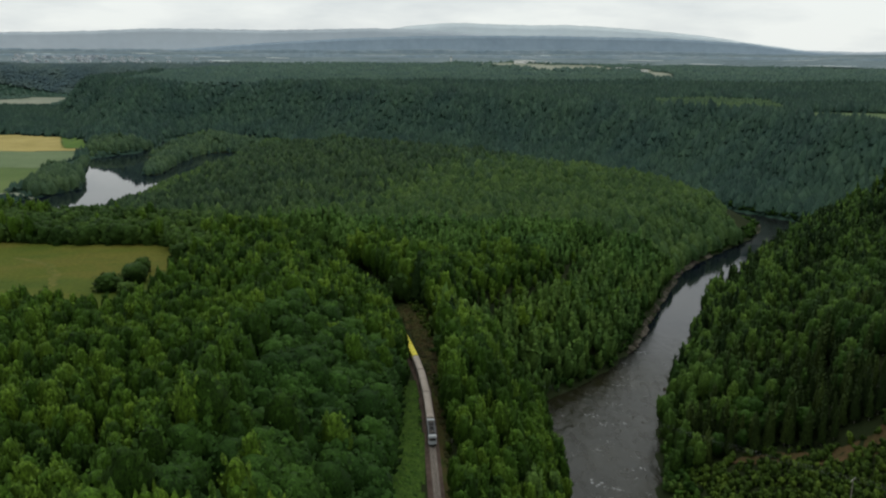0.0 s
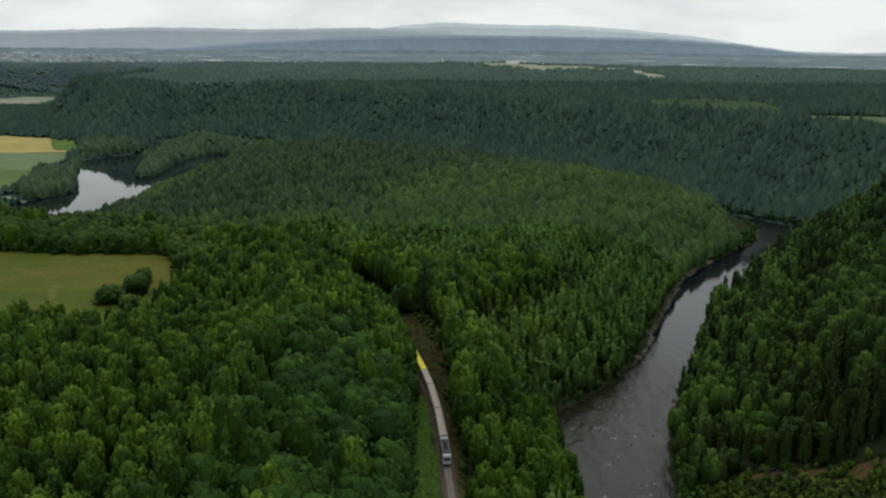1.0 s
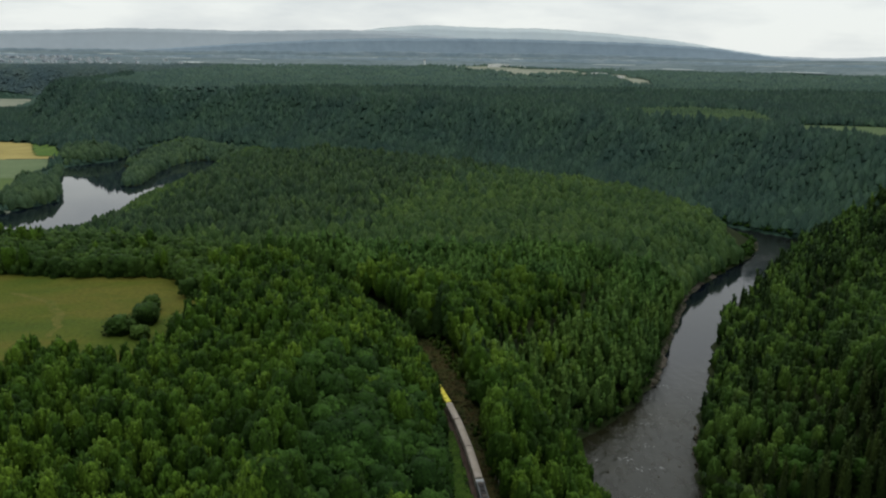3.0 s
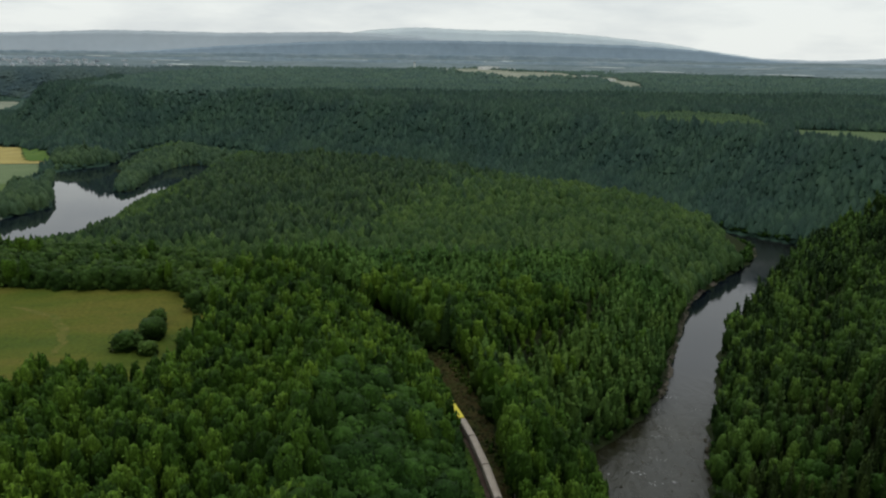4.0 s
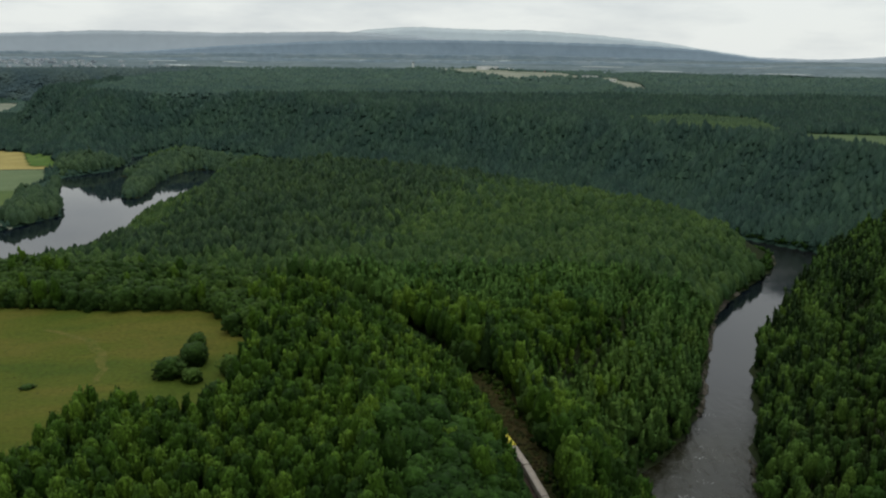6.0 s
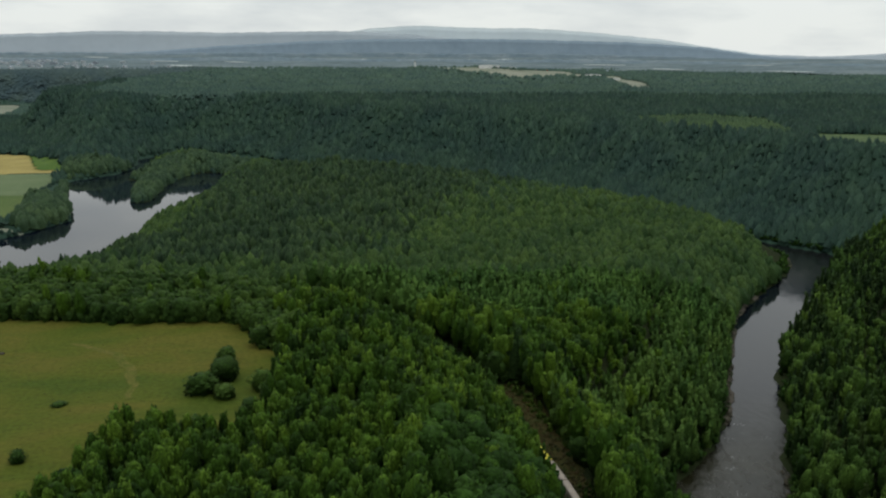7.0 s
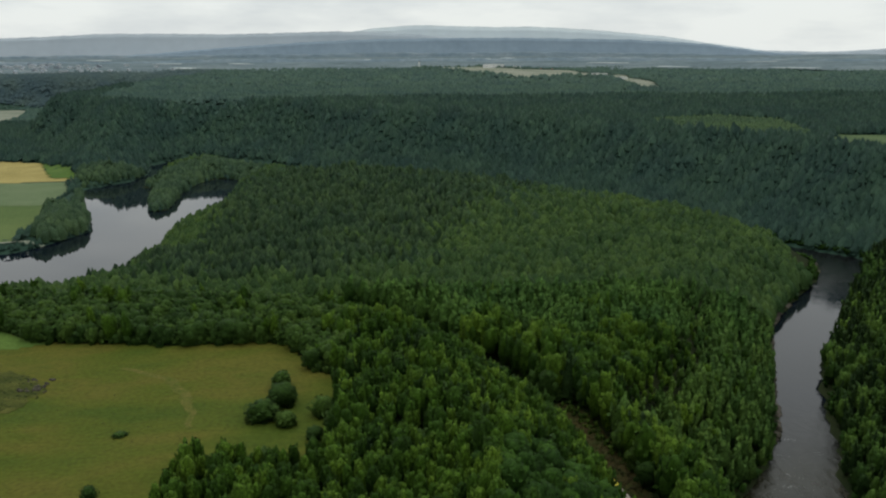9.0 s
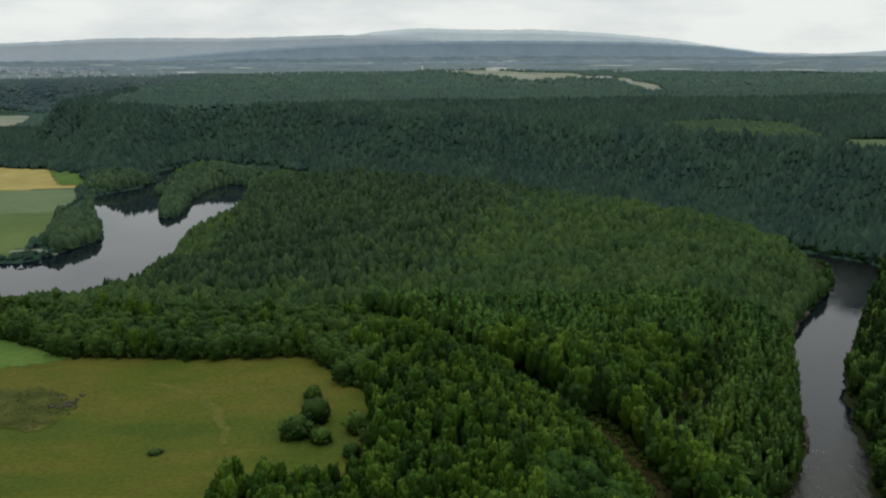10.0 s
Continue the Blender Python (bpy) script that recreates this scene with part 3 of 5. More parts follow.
# ---- trees ----
def leaf_cards(centres, normals, sizes, rng, droop=0.0):
    """Two triangles for each spray of leaves, bent along their middle."""
    n = len(centres)
    a = np.cross(normals, rng.normal(size=(n, 3)))
    a /= np.linalg.norm(a, axis=1, keepdims=True) + 1e-9
    b = np.cross(normals, a)
    s = sizes[:, None]
    k = 0.75 + 0.5 * rng.random((n, 4, 1))
    c = np.stack([centres - a * s * k[:, 0], centres - b * s * k[:, 1] - normals * s * 0.3, centres + a * s * k[:, 2], centres + b * s * k[:, 3] - normals * s * 0.3], 1)
    v = c.reshape(-1, 3)
    i = np.arange(n)[:, None] * 4
    f = np.concatenate([i + [[0, 1, 2]], i + [[0, 2, 3]]], 1).reshape(-1, 3)
    return v, f


def vertex_normals(v, f):
    n = np.zeros_like(v)
    fn = np.cross(v[f[:, 1]] - v[f[:, 0]], v[f[:, 2]] - v[f[:, 0]])
    for k in range(3):
        np.add.at(n, f[:, k], fn)
    return n / (np.linalg.norm(n, axis=1, keepdims=True) + 1e-9)


def lathe(p, d, length, wide, shape, sides, rng, rough):
    """One bough of leaves: a lumpy closed bud from p along d; shape lists (place along it, radius)."""
    d = d / (np.linalg.norm(d) + 1e-9)
    a = np.cross(d, rng.normal(size=3))
    a /= np.linalg.norm(a) + 1e-9
    b = np.cross(d, a)
    v, f = [], []
    for k, (u, r) in enumerate(shape):
        th = 6.283 * (np.arange(sides) + 0.5 * (k % 2)) / sides
        rr = wide * r * (1 + rough * rng.normal(size=sides))[:, None]
        v.append(p + d * length * (u + 0.5 * rough * rng.normal(size=sides))[:, None] + (a * np.cos(th)[:, None] + b * np.sin(th)[:, None]) * rr)
    v = np.concatenate(v + [(p + d * length)[None]])
    m = len(shape)
    for k in range(m - 1):
        for j in range(sides):
            q, w = k * sides + j, k * sides + (j + 1) % sides
            f += [(q, w, w + sides), (q, w + sides, q + sides)]
    f += [((m - 1) * sides + j, (m - 1) * sides + (j + 1) % sides, m * sides) for j in range(sides)]
    f = np.array(f)
    return v, f, vertex_normals(v, f)


BUD = [(0.0, 0.88), (0.5, 0.76)]


def crown(seed, tall, wide, cards, size, base, prof, lobes, sides, rings, rise=0.7, stout=0.62, bough=6.5, reach=1.2):
    """A leafy crown: a core, boughs of leaves all over it that reach out and up, and loose sprays between and on them.
    prof(u) is the crown's radius from foot to tip; rise is how steeply the boughs point up, stout how thick they are, reach how long."""
    rng = np.random.default_rng(seed)
    bend = rng.normal(size=2) * 0.035 * tall
    lump = rng.random(3) * 6.283

    def at(u, th, k=1.0):
        r = wide * prof(np.array(u)) * k * (1 + 0.16 * np.sin(2 * th + lump[0] + 3 * u) + 0.12 * np.sin(3 * th - 7 * u + lump[1]))
        return np.stack([r * np.cos(th) + bend[0] * u ** 2, r * np.sin(th) + bend[1] * u ** 2, tall * (base + (1 - base) * u)], -1)

    V, F, N, off = [], [], [], 0

    def put(v, f, n):
        nonlocal off
        V.append(v), F.append(f + off), N.append(n)
        off += len(v)

    def bulge(u, out):
        """Which way the crown's outline faces at that height: out and a little down at its foot, up at its tip."""
        u = np.asarray(u, float)
        e = out * np.array([1.0, 1.0, 0.0]) * np.reshape(np.sqrt(np.clip(1.05 - u ** 2, 0.05, 1)), (-1, 1))
        e[:, 2] = 2.0 * np.ravel(u) - 0.8
        return e / np.linalg.norm(e, axis=1, keepdims=True)

    us = np.linspace(0.03, 0.9, max(2, rings // 2 + 2))
    core = [(u, float(prof(np.array(u))) * 0.93) for u in us]
    cv, cf, cn = lathe(np.array([0, 0, tall * base]), np.array([bend[0] * 0.5, bend[1] * 0.5, tall]), tall * (1 - base) * 0.96, wide, core, max(5, sides - 4), rng, 0.07)
    put(cv, cf, cn - np.array([0, 0, 0.35]))
    turn = rng.random() * 6.283
    for k in range(lobes):
        u = ((k + 0.5) / lobes) ** 0.8 * 0.9 + 0.05 * rng.normal()
        u = min(max(u, 0.05), 0.93)
        th = turn + k * 2.4 + 0.35 * rng.normal()
        out = np.array([math.cos(th), math.sin(th), 0.0])
        d = out * (1.0 - 0.75 * u) + np.array([0, 0, rise + 0.7 * u]) + rng.normal(size=3) * 0.16
        r0 = wide * math.sqrt(bough / lobes) * (0.7 + 0.6 * rng.random()) * (1 - 0.3 * u)
        p = at(u, th, 0.74) - np.array([0, 0, 0.35 * r0])
        v, f, n = lathe(p, d, r0 * reach, r0 * stout, BUD, 6 if rings > 6 else 5 if rings > 4 else 4, rng, 0.15)
        put(v, f, 0.5 * n + bulge(u, out[None]))
    n_c = cards
    u = rng.random(n_c * 6)
    u = u[rng.random(len(u)) < (prof(u) + 0.15) / 1.2][:n_c]
    th = rng.random(len(u)) * 6.283
    out = np.stack([np.cos(th), np.sin(th), 0.45 + 0.8 * u], -1)
    out /= np.linalg.norm(out, axis=1, keepdims=True)
    c = at(u, th, 0.92 + 0.2 * rng.random(len(u)))
    lie = out + rng.normal(size=out.shape) * 0.55
    lie /= np.linalg.norm(lie, axis=1, keepdims=True)
    cv, cf = leaf_cards(c, lie, size * (0.55 + 0.9 * rng.random(len(u))), rng)
    shade = bulge(u, out) + rng.normal(size=out.shape) * 0.18
    put(cv, cf, np.repeat(shade, 4, 0))
    N = np.concatenate(N)
    return np.concatenate(V), np.concatenate(F), N / (np.linalg.norm(N, axis=1, keepdims=True) + 1e-9)


def egg(u):
    u = np.clip(u, 0, 1)
    return np.clip(2.12 * np.power(u + 0.02, 0.52) * np.power(1.001 - u, 0.64), 0, 1.2)


def ball(u):
    return np.sqrt(np.clip(1 - (2 * np.clip(u, 0.0, 1) - 0.9) ** 2 / 1.21, 0.02, 1))


def spire(u):
    return np.power(1.001 - np.clip(u, 0, 1), 0.8)


def birch(seed, cards, size, sides, rings, lobes):
    return crown(seed, 16.0, (3.05 if rings > 6 else 3.4) * (0.85 + 0.08 * (seed % 5)), cards, size, 0.16, egg, lobes, sides, rings, 2.1, 0.5, 4.0, 2.0)


def alder(seed, cards, size, sides, rings, lobes):
    return crown(seed, 11.5, 4.1 if rings > 6 else 4.7, cards, size, 0.04, ball, lobes + lobes // 4, sides, rings, 0.45, 0.62, 4.6)


def conifer(seed, cards, size, sides, rings, lobes):
    return crown(seed, 18.5, 2.7 * (0.8 + 0.12 * (seed % 4)), cards, size, 0.08, spire, lobes + lobes // 4, sides, rings, 0.15, 0.42)


def dome(seed, tall, wide, sides, point, base=0.06, rings=3, up=0.75):
    """A small far crown: an uneven closed cap; point 0 is round, 1 is a spire."""
    rng = np.random.default_rng(seed)
    shape = [(base, 1.04), (base + 0.36, 0.96 - 0.2 * point), (base + 0.66, 0.70 - 0.3 * point)]
    shape = shape if rings == 3 else [(base + 0.05, 1.08), (base + 0.52, 0.84 - 0.3 * point)]
    v, f = [], []
    for k, (z, r) in enumerate(shape):
        for j in range(sides):
            th = 6.283 * (j + 0.5 * (k % 2)) / sides
            rr = wide * r * (0.72 + 0.5 * rng.random())
            v.append((rr * math.cos(th), rr * math.sin(th), tall * (z + 0.08 * rng.normal())))
    v.append((0.1 * wide * rng.normal(), 0.1 * wide * rng.normal(), tall))
    for k in range(rings - 1):
        for j in range(sides):
            a, b = k * sides + j, k * sides + (j + 1) % sides
            f += [(a, b, b + sides), (a, b + sides, a + sides)]
    for j in range(sides):
        f.append(((rings - 1) * sides + j, (rings - 1) * sides + (j + 1) % sides, rings * sides))
    v, f = np.array(v), np.array(f)
    n = vertex_normals(v, f) + np.array([0, 0, up])
    return v, f, n / np.linalg.norm(n, axis=1, keepdims=True)


def trunk_shape(tall, r, sides=5):
    """A tapered stem with a slight lean and a few limbs."""
    v, f = [], []

    def limb(p, q, r0, r1):
        p, q = Vector(p), Vector(q)
        up = (q - p).normalized()
        a = up.cross(Vector((0.3, 0.9, 0.1))).normalized()
        b = up.cross(a)
        o = len(v)
        for c, rr in ((p, r0), (q, r1)):
            for j in range(sides):
                th = 6.283 * j / sides
                v.append(tuple(c + (a * math.cos(th) + b * math.sin(th)) * rr))
        for j in range(sides):
            k = (j + 1) % sides
            f.append((o + j, o + k, o + sides + k))
            f.append((o + j, o + sides + k, o + sides + j))

    limb((0, 0, -0.6), (0.1, 0.05, tall * 0.45), r, r * 0.7)
    limb((0.1, 0.05, tall * 0.45), (0.15, 0.2, tall * 0.9), r * 0.7, r * 0.15)
    for k in range(5):
        th, z = k * 2.4, tall * (0.3 + 0.1 * k)
        limb((0.1, 0.05, z), (tall * 0.11 * math.cos(th), tall * 0.11 * math.sin(th), z + tall * 0.1), r * 0.35, r * 0.1)
    v, f = np.array(v), np.array(f)
    return v, f, vertex_normals(v, f)


def set_normals(me, n):
    me.attributes.new("custom_normal", "FLOAT_VECTOR", "POINT").data.foreach_set("vector", np.asarray(n, np.float32).ravel())


def scatter(name, templates, x, y, z, scale, mat, label, rng, trunk=None):
    """Joins one crown for each place into a single mesh; every tree has its own turn, size and tint."""
    V, F, T, M, N, off = [], [], [], [], [], 0
    pick = rng.integers(len(templates), size=len(x))
    turn, tint = rng.random(len(x)) * 6.283, rng.random(len(x))
    lean, girth = rng.normal(size=(len(x), 2)) * 0.03, 0.8 + 0.42 * rng.random(len(x))
    for k, (tv, tf, tn) in enumerate(templates):
        s = np.nonzero(pick == k)[0]
        if not len(s):
            continue
        nc, tf2 = len(tv), tf
        if trunk is not None:
            tv, tf2, tn = np.concatenate([tv, trunk[0]]), np.concatenate([tf, trunk[1] + nc]), np.concatenate([tn, trunk[2]])
        c, sn, sc = np.cos(turn[s])[:, None], np.sin(turn[s])[:, None], scale[s][:, None]
        g = girth[s][:, None]
        px = ((tv[:, 0] * c - tv[:, 1] * sn) * g + tv[:, 2] * lean[s][:, :1]) * sc + x[s][:, None]
        py = ((tv[:, 0] * sn + tv[:, 1] * c) * g + tv[:, 2] * lean[s][:, 1:]) * sc + y[s][:, None]
        pz = tv[:, 2] * sc + z[s][:, None]
        V.append(np.stack([px, py, pz], -1).reshape(-1, 3))
        N.append(np.stack([tn[:, 0] * c - tn[:, 1] * sn, tn[:, 0] * sn + tn[:, 1] * c, tn[:, 2] + 0 * c], -1).reshape(-1, 3))
        F.append((tf2[None] + (np.arange(len(s)) * len(tv))[:, None, None] + off).reshape(-1, 3))
        T.append(np.repeat(tint[s], len(tv)))
        M.append(np.tile((np.arange(len(tf2)) >= len(tf)).astype(np.int32), len(s)))
        off += len(tv) * len(s)
    me = sheet(name, np.concatenate(V), np.concatenate(F), mat)
    me.attributes.new("tint", "FLOAT", "POINT").data.foreach_set("value", np.concatenate(T).astype(np.float32))
    set_normals(me, np.concatenate(N))
    if trunk is not None:
        me.materials.append(M_bark)
        me.polygons.foreach_set("material_index", np.concatenate(M))
    return tagged(new(name, me), label, "forest", kind="stuff")


def in_view_wedge(x, y, m=22):
    return (x > np.minimum(-0.57 * y, -116 - 0.50 * (y - 58)) - m) & (x < np.maximum(0.66 * y, 0.74 * y - 75) + m)


def rail_x(y):
    return np.interp(y, [p[1] for p in RAIL], [p[0] for p in RAIL])


def stature(x, y):
    """Trees just above the track's cutting are low, those on the bench below it tall."""
    cut = rail_x(y) - x
    low = (1 - smooth(12, 18, cut)) * (cut > 0) * smooth(440, 465, y) * (1 - smooth(600, 650, y))
    tall = smooth(4, 8, -cut) * (1 - smooth(36, 50, -cut)) * smooth(250, 330, y) * (1 - smooth(600, 680, y))
    steep = smooth(36, 48, shore(x, y)) * (1 - smooth(60, 68, shore(x, y))) * (-cut > 30) * smooth(330, 400, y) * (1 - smooth(600, 680, y))
    return 1 - 0.3 * low + 0.45 * tall - 0.42 * steep + 0.52 * smooth(-78, -58, x) * (1 - smooth(-16, -9, x)) * (1 - smooth(335, 365, y)) - 0.35 * (1 - smooth(8, 45, shore(x, y))) * (x < -150) * (y > 800) * near(x, y) \
        - 0.4 * smooth(1190, 1240, y) * (1 - smooth(1440, 1490, y)) * (x < -485) + 0.2 * (np.abs(x + 408) < 30) * smooth(1215, 1260, y) * (1 - smooth(1480, 1520, y))


def bare_bank(x, y):
    """The stony stretches of the shore."""
    return near(x, y) & (((x > 118) & (x < 262) & (y > 466) & (y < 716)) | ((x > 335) & (y > 800) & (y < 930)))


def places(box, step, rng):
    """Tree places on a shaken grid, only on wooded land."""
    x0, x1, y0, y1 = box
    X, Y = np.meshgrid(np.arange(x0, x1, step), np.arange(y0, y1, step * 0.9))
    X = X + (np.arange(X.shape[0]) % 2)[:, None] * step / 2
    X, Y = (X + rng.normal(size=X.shape) * step * 0.31).ravel(), (Y + rng.normal(size=Y.shape) * step * 0.31).ravel()
    ok = in_view_wedge(X, Y)
    X, Y = X[ok], Y[ok]
    ok = (shore(X, Y) > np.where(bare_bank(X, Y), 4.2 + 2.0 * wobble(X, Y, 33, 2), 1.2)) & (along(RAIL3, X, Y)[0] > np.where(Y > 440, np.where(X > rail_x(Y), 10.0, 4.4), 4.4))
    for poly in (MEADOW, WEST_FIELDS, CLEARING, CLEARING_EAST, AIRFIELD, CORRIDOR, WIRE_LANE, VALLEY_FIELD, LOW_SHORE):
        ok &= ~inside(poly, X, Y)
    return X[ok], Y[ok]


rng = np.random.default_rng(7)
DETAIL = ((64, 0.32, 12, 9, 22), (16, 0.5, 10, 6, 10), (4, 0.85, 9, 4, 4))
BIRCH = [[birch(k, *d) for k in range(6)] for d in DETAIL]
ALDER = [[alder(k + 20, *d) for k in range(6)] for d in DETAIL]
SPRUCE = [[conifer(k + 40, *d) for k in range(6)] for d in DETAIL]
DOME_R = [dome(s, 15, 6.9, 5, 0.15, base=-0.12, up=1.5) for s in range(6)]
DOME_S = [dome(s + 9, 17.5, 5.8, 5, 0.5, base=-0.1, up=1.3) for s in range(6)]
NECK_R = [dome(s + 110, 15, 4.9, 6, 0.15, up=0.25) for s in range(8)]
NECK_S = [dome(s + 130, 17.5, 3.9, 6, 0.16, up=0.15) for s in range(8)]
LAKE_R = [dome(s + 150, 14.5, 5.4, 9, 0.0, rings=3, base=0.0, up=0.2) for s in range(8)]
CAP_R = [dome(s + 20, 10, 8.6, 4, 0.2, rings=2, base=-0.25, up=2.0) for s in range(6)]
CAP_S = [dome(s + 29, 12, 8.0, 4, 0.5, rings=2, base=-0.25, up=2.0) for s in range(6)]
BUSH = [crown(k + 60, 11.5, 4.1, 7, 0.9, 0.0, ball, 3, 9, 3, 0.45, 0.68) for k in range(6)]
CAP_B = [dome(s + 50, 10, 11.5, 4, 0.1, rings=2, base=-0.25, up=2.0) for s in range(6)]
TUFT = [dome(s + 70, 6, 6.0, 5, 0.1) for s in range(6)]
STEM = trunk_shape(14, 0.16, 4)
LOW_STEM = trunk_shape(9, 0.14, 4)
near = lambda x, y: inside(NEAR_SIDE, x, y)
farside = lambda x, y: ~inside(NEAR_SIDE, x, y)
LOOK = {"birch": (M_birch, "birch", STEM), "alder": (M_alder, "alder and willow", LOW_STEM), "young_birch": (M_young, "young birch", STEM), "spruce": (M_spruce, "spruce and pine", STEM),
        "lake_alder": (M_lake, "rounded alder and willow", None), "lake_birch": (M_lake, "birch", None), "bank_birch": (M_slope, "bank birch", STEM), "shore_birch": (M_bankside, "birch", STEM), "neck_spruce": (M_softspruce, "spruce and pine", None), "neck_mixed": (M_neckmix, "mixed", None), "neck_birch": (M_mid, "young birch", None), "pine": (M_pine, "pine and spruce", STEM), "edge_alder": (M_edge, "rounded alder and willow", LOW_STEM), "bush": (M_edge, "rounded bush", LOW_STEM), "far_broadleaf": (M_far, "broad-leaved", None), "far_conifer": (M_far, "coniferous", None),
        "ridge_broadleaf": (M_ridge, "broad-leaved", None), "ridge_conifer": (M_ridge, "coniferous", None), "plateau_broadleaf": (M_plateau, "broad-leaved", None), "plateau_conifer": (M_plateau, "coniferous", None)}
SINGLE = {"shore_birch": "birch with a full green crown on the steep river bank", "birch": "birch with a full, light green crown in a dense wood", "alder": "rounded alder with dense dark green foliage", "spruce": "dark green spruce with a narrow pointed crown", "pine": "dark pine on the steep river bank"}


def mesh_of(name, shape, mat):
    me = sheet(name, shape[0], shape[1], mat)
    set_normals(me, shape[2])
    return me


ROUND = [crown(k + 80, 11.5, 3.9, 190, 0.42, 0.0, ball, 34, 13, 9, 0.6, 0.66, 5.2) for k in range(5)]
TREE_MESHES = {}
for kind, sets in (("birch", BIRCH), ("shore_birch", BIRCH), ("alder", ALDER), ("spruce", SPRUCE), ("pine", SPRUCE), ("bush", [ROUND])):
    mat, _, stem = LOOK[kind]
    TREE_MESHES[kind] = [mesh_of("crown", c, mat) for c in sets[0]], mesh_of("trunk", stem, M_bark)


def single_tree(kind, x, y, z, scale, turn, label="", wide=1.0, pick=0, group="trees of the near wood"):
    """One tree of its own: a trunk and a crown on an empty at its foot."""
    crowns, stem = TREE_MESHES[kind]
    base = tagged(new(kind if kind == "bush" else kind + "_tree"), label or SINGLE[kind], "tree", group)
    base.location, base.rotation_euler, base.scale = (x, y, z), (0, 0, turn), (scale * wide, scale * wide, scale)
    for name, me in (("trunk", stem), ("crown", crowns[pick % len(crowns)])):
        ob = new(name, me)
        ob.parent = base
    return base


def wood(where, box, step, keep, kinds, label, size=(0.68, 1.22), stems=False, apart=None, swell=0.14):
    """One stretch of forest. kinds: for each kind of tree its crowns and how much it is favoured at a place. apart: a stretch whose trees are things of their own."""
    x, y = places(box, step, rng)
    ok = keep(x, y)
    x, y = x[ok], y[ok]
    z = height(x, y) - 0.1
    s = (size[0] + (size[1] - size[0]) * rng.random(len(x))) * (1 + swell * wobble(x, y, 60, 2)) * stature(x, y)
    score = np.stack([fav(x, y) + 0.2 * wobble(x, y, 70, 4.0 + 2 * k) + 0.45 * rng.random(len(x)) for k, (_, _, fav) in enumerate(kinds)])
    best = score.argmax(0)
    alone = inside(apart, x, y) if apart else np.zeros(len(x), bool)
    for k, (kind, crowns, _) in enumerate(kinds):
        sel = (best == k) & ~alone
        mat, word, stem = LOOK[kind]
        if sel.any():
            ob = scatter(kind + "_trees_" + where, crowns, x[sel], y[sel], z[sel], s[sel], mat, label % word, rng, stem if stems else None)
            if crowns is LAKE_R or crowns is NECK_R or crowns is NECK_S or crowns is DOME_R or crowns is DOME_S or crowns is CAP_R or crowns is CAP_S or crowns is CAP_B:
                ob.data.polygons.foreach_set("use_smooth", np.ones(len(ob.data.polygons), bool))
        for q in np.nonzero((best == k) & alone)[0]:
            single_tree(kind, x[q], y[q], z[q], s[q], rng.random() * 6.283, pick=int(rng.integers(5)))


right_slope = lambda x, y: 0.9 * (shore(x, y) < 52) * (y < 640) * (y > 395) + 0.5 * (shore(x, y) < 16)
slope_left = lambda x, y: 0.7 * smooth(-75, -50, x) * (1 - smooth(-5, 5, x)) * (1 - smooth(350, 400, y))
edge = lambda x, y: 0.65 * smooth(-95, -130, x - 0.2 * (y - 520)) * smooth(425, 470, y)
wood("terrace", (-330, 120, 165, 340), 5.3, lambda x, y: near(x, y) & ~((x > -12) & (y < 210)) & ((slope_left(x, y) < 0.35) | (np.modf(np.abs(91.7 * np.sin(12.9 * x + 78.2 * y)))[0] > 0.34)), [("birch", BIRCH[0], lambda x, y: 0.5 + 0 * x), ("alder", ALDER[0], lambda x, y: 0.1 + slope_left(x, y)),
     ("spruce", SPRUCE[0], lambda x, y: -0.1 + 0 * x), ("bank_birch", BIRCH[1], lambda x, y: -0.3 + right_slope(x, y))], "dense %s trees above the railway", stems=True, apart=[(-100, 228), (-10, 228), (-10, 305), (-100, 305)], size=(0.74, 1.12))
wood("lower_terrace", (-330, 120, -70, 165), 7.2, near, [("birch", BIRCH[1], lambda x, y: 0.5 + 0 * x), ("alder", ALDER[1], lambda x, y: 0.2 + 0 * x)], "dense %s trees continuing above the railway")
for name, y0, y1, fine in (("meadow_edge", 340, 560, 1), ("meadow_back", 560, 640, 2)):
    wood(name, (-480, 200, y0, y1), 5.6, near, [("birch", BIRCH[fine], lambda x, y: 0.45 + 0 * x), ("edge_alder", ALDER[fine], lambda x, y: 0.15 + edge(x, y)),
         ("spruce", SPRUCE[fine], lambda x, y: 0.08 + 0 * x), ("bank_birch", BIRCH[2], lambda x, y: -0.3 + right_slope(x, y)),
         ("young_birch", BIRCH[2], lambda x, y: -0.3 + 1.1 * smooth(500, 560, y) * (x > rail_x(y) + 6))], "dense %s trees round the meadow", size=(0.72, 1.16))
SPRUCE_STAND = [(-330, 800), (-262, 712), (-203, 690), (-100, 705), (-75, 755), (-52, 805), (-18, 890), (10, 1000), (50, 1140), (116, 1205), (60, 1330), (-196, 1460), (-340, 1400), (-340, 900)]
YOUNG_STAND = [(-175, 640), (-112, 668), (-95, 690), (-62, 650), (-25, 612), (-62, 590), (-100, 606)]


def dark(x, y):
    """How much a place belongs to the spruce stand, fading over its edges."""
    px, py = x + 22 * wobble(x, y, 110, 1.0) + 9 * wobble(x, y, 40, 0.3), y + 14 * wobble(x, y, 70, 2.2)
    return sum(inside(SPRUCE_STAND, px + d, py).astype(float) for d in (-60, -30, 0, 30, 55)) / 5


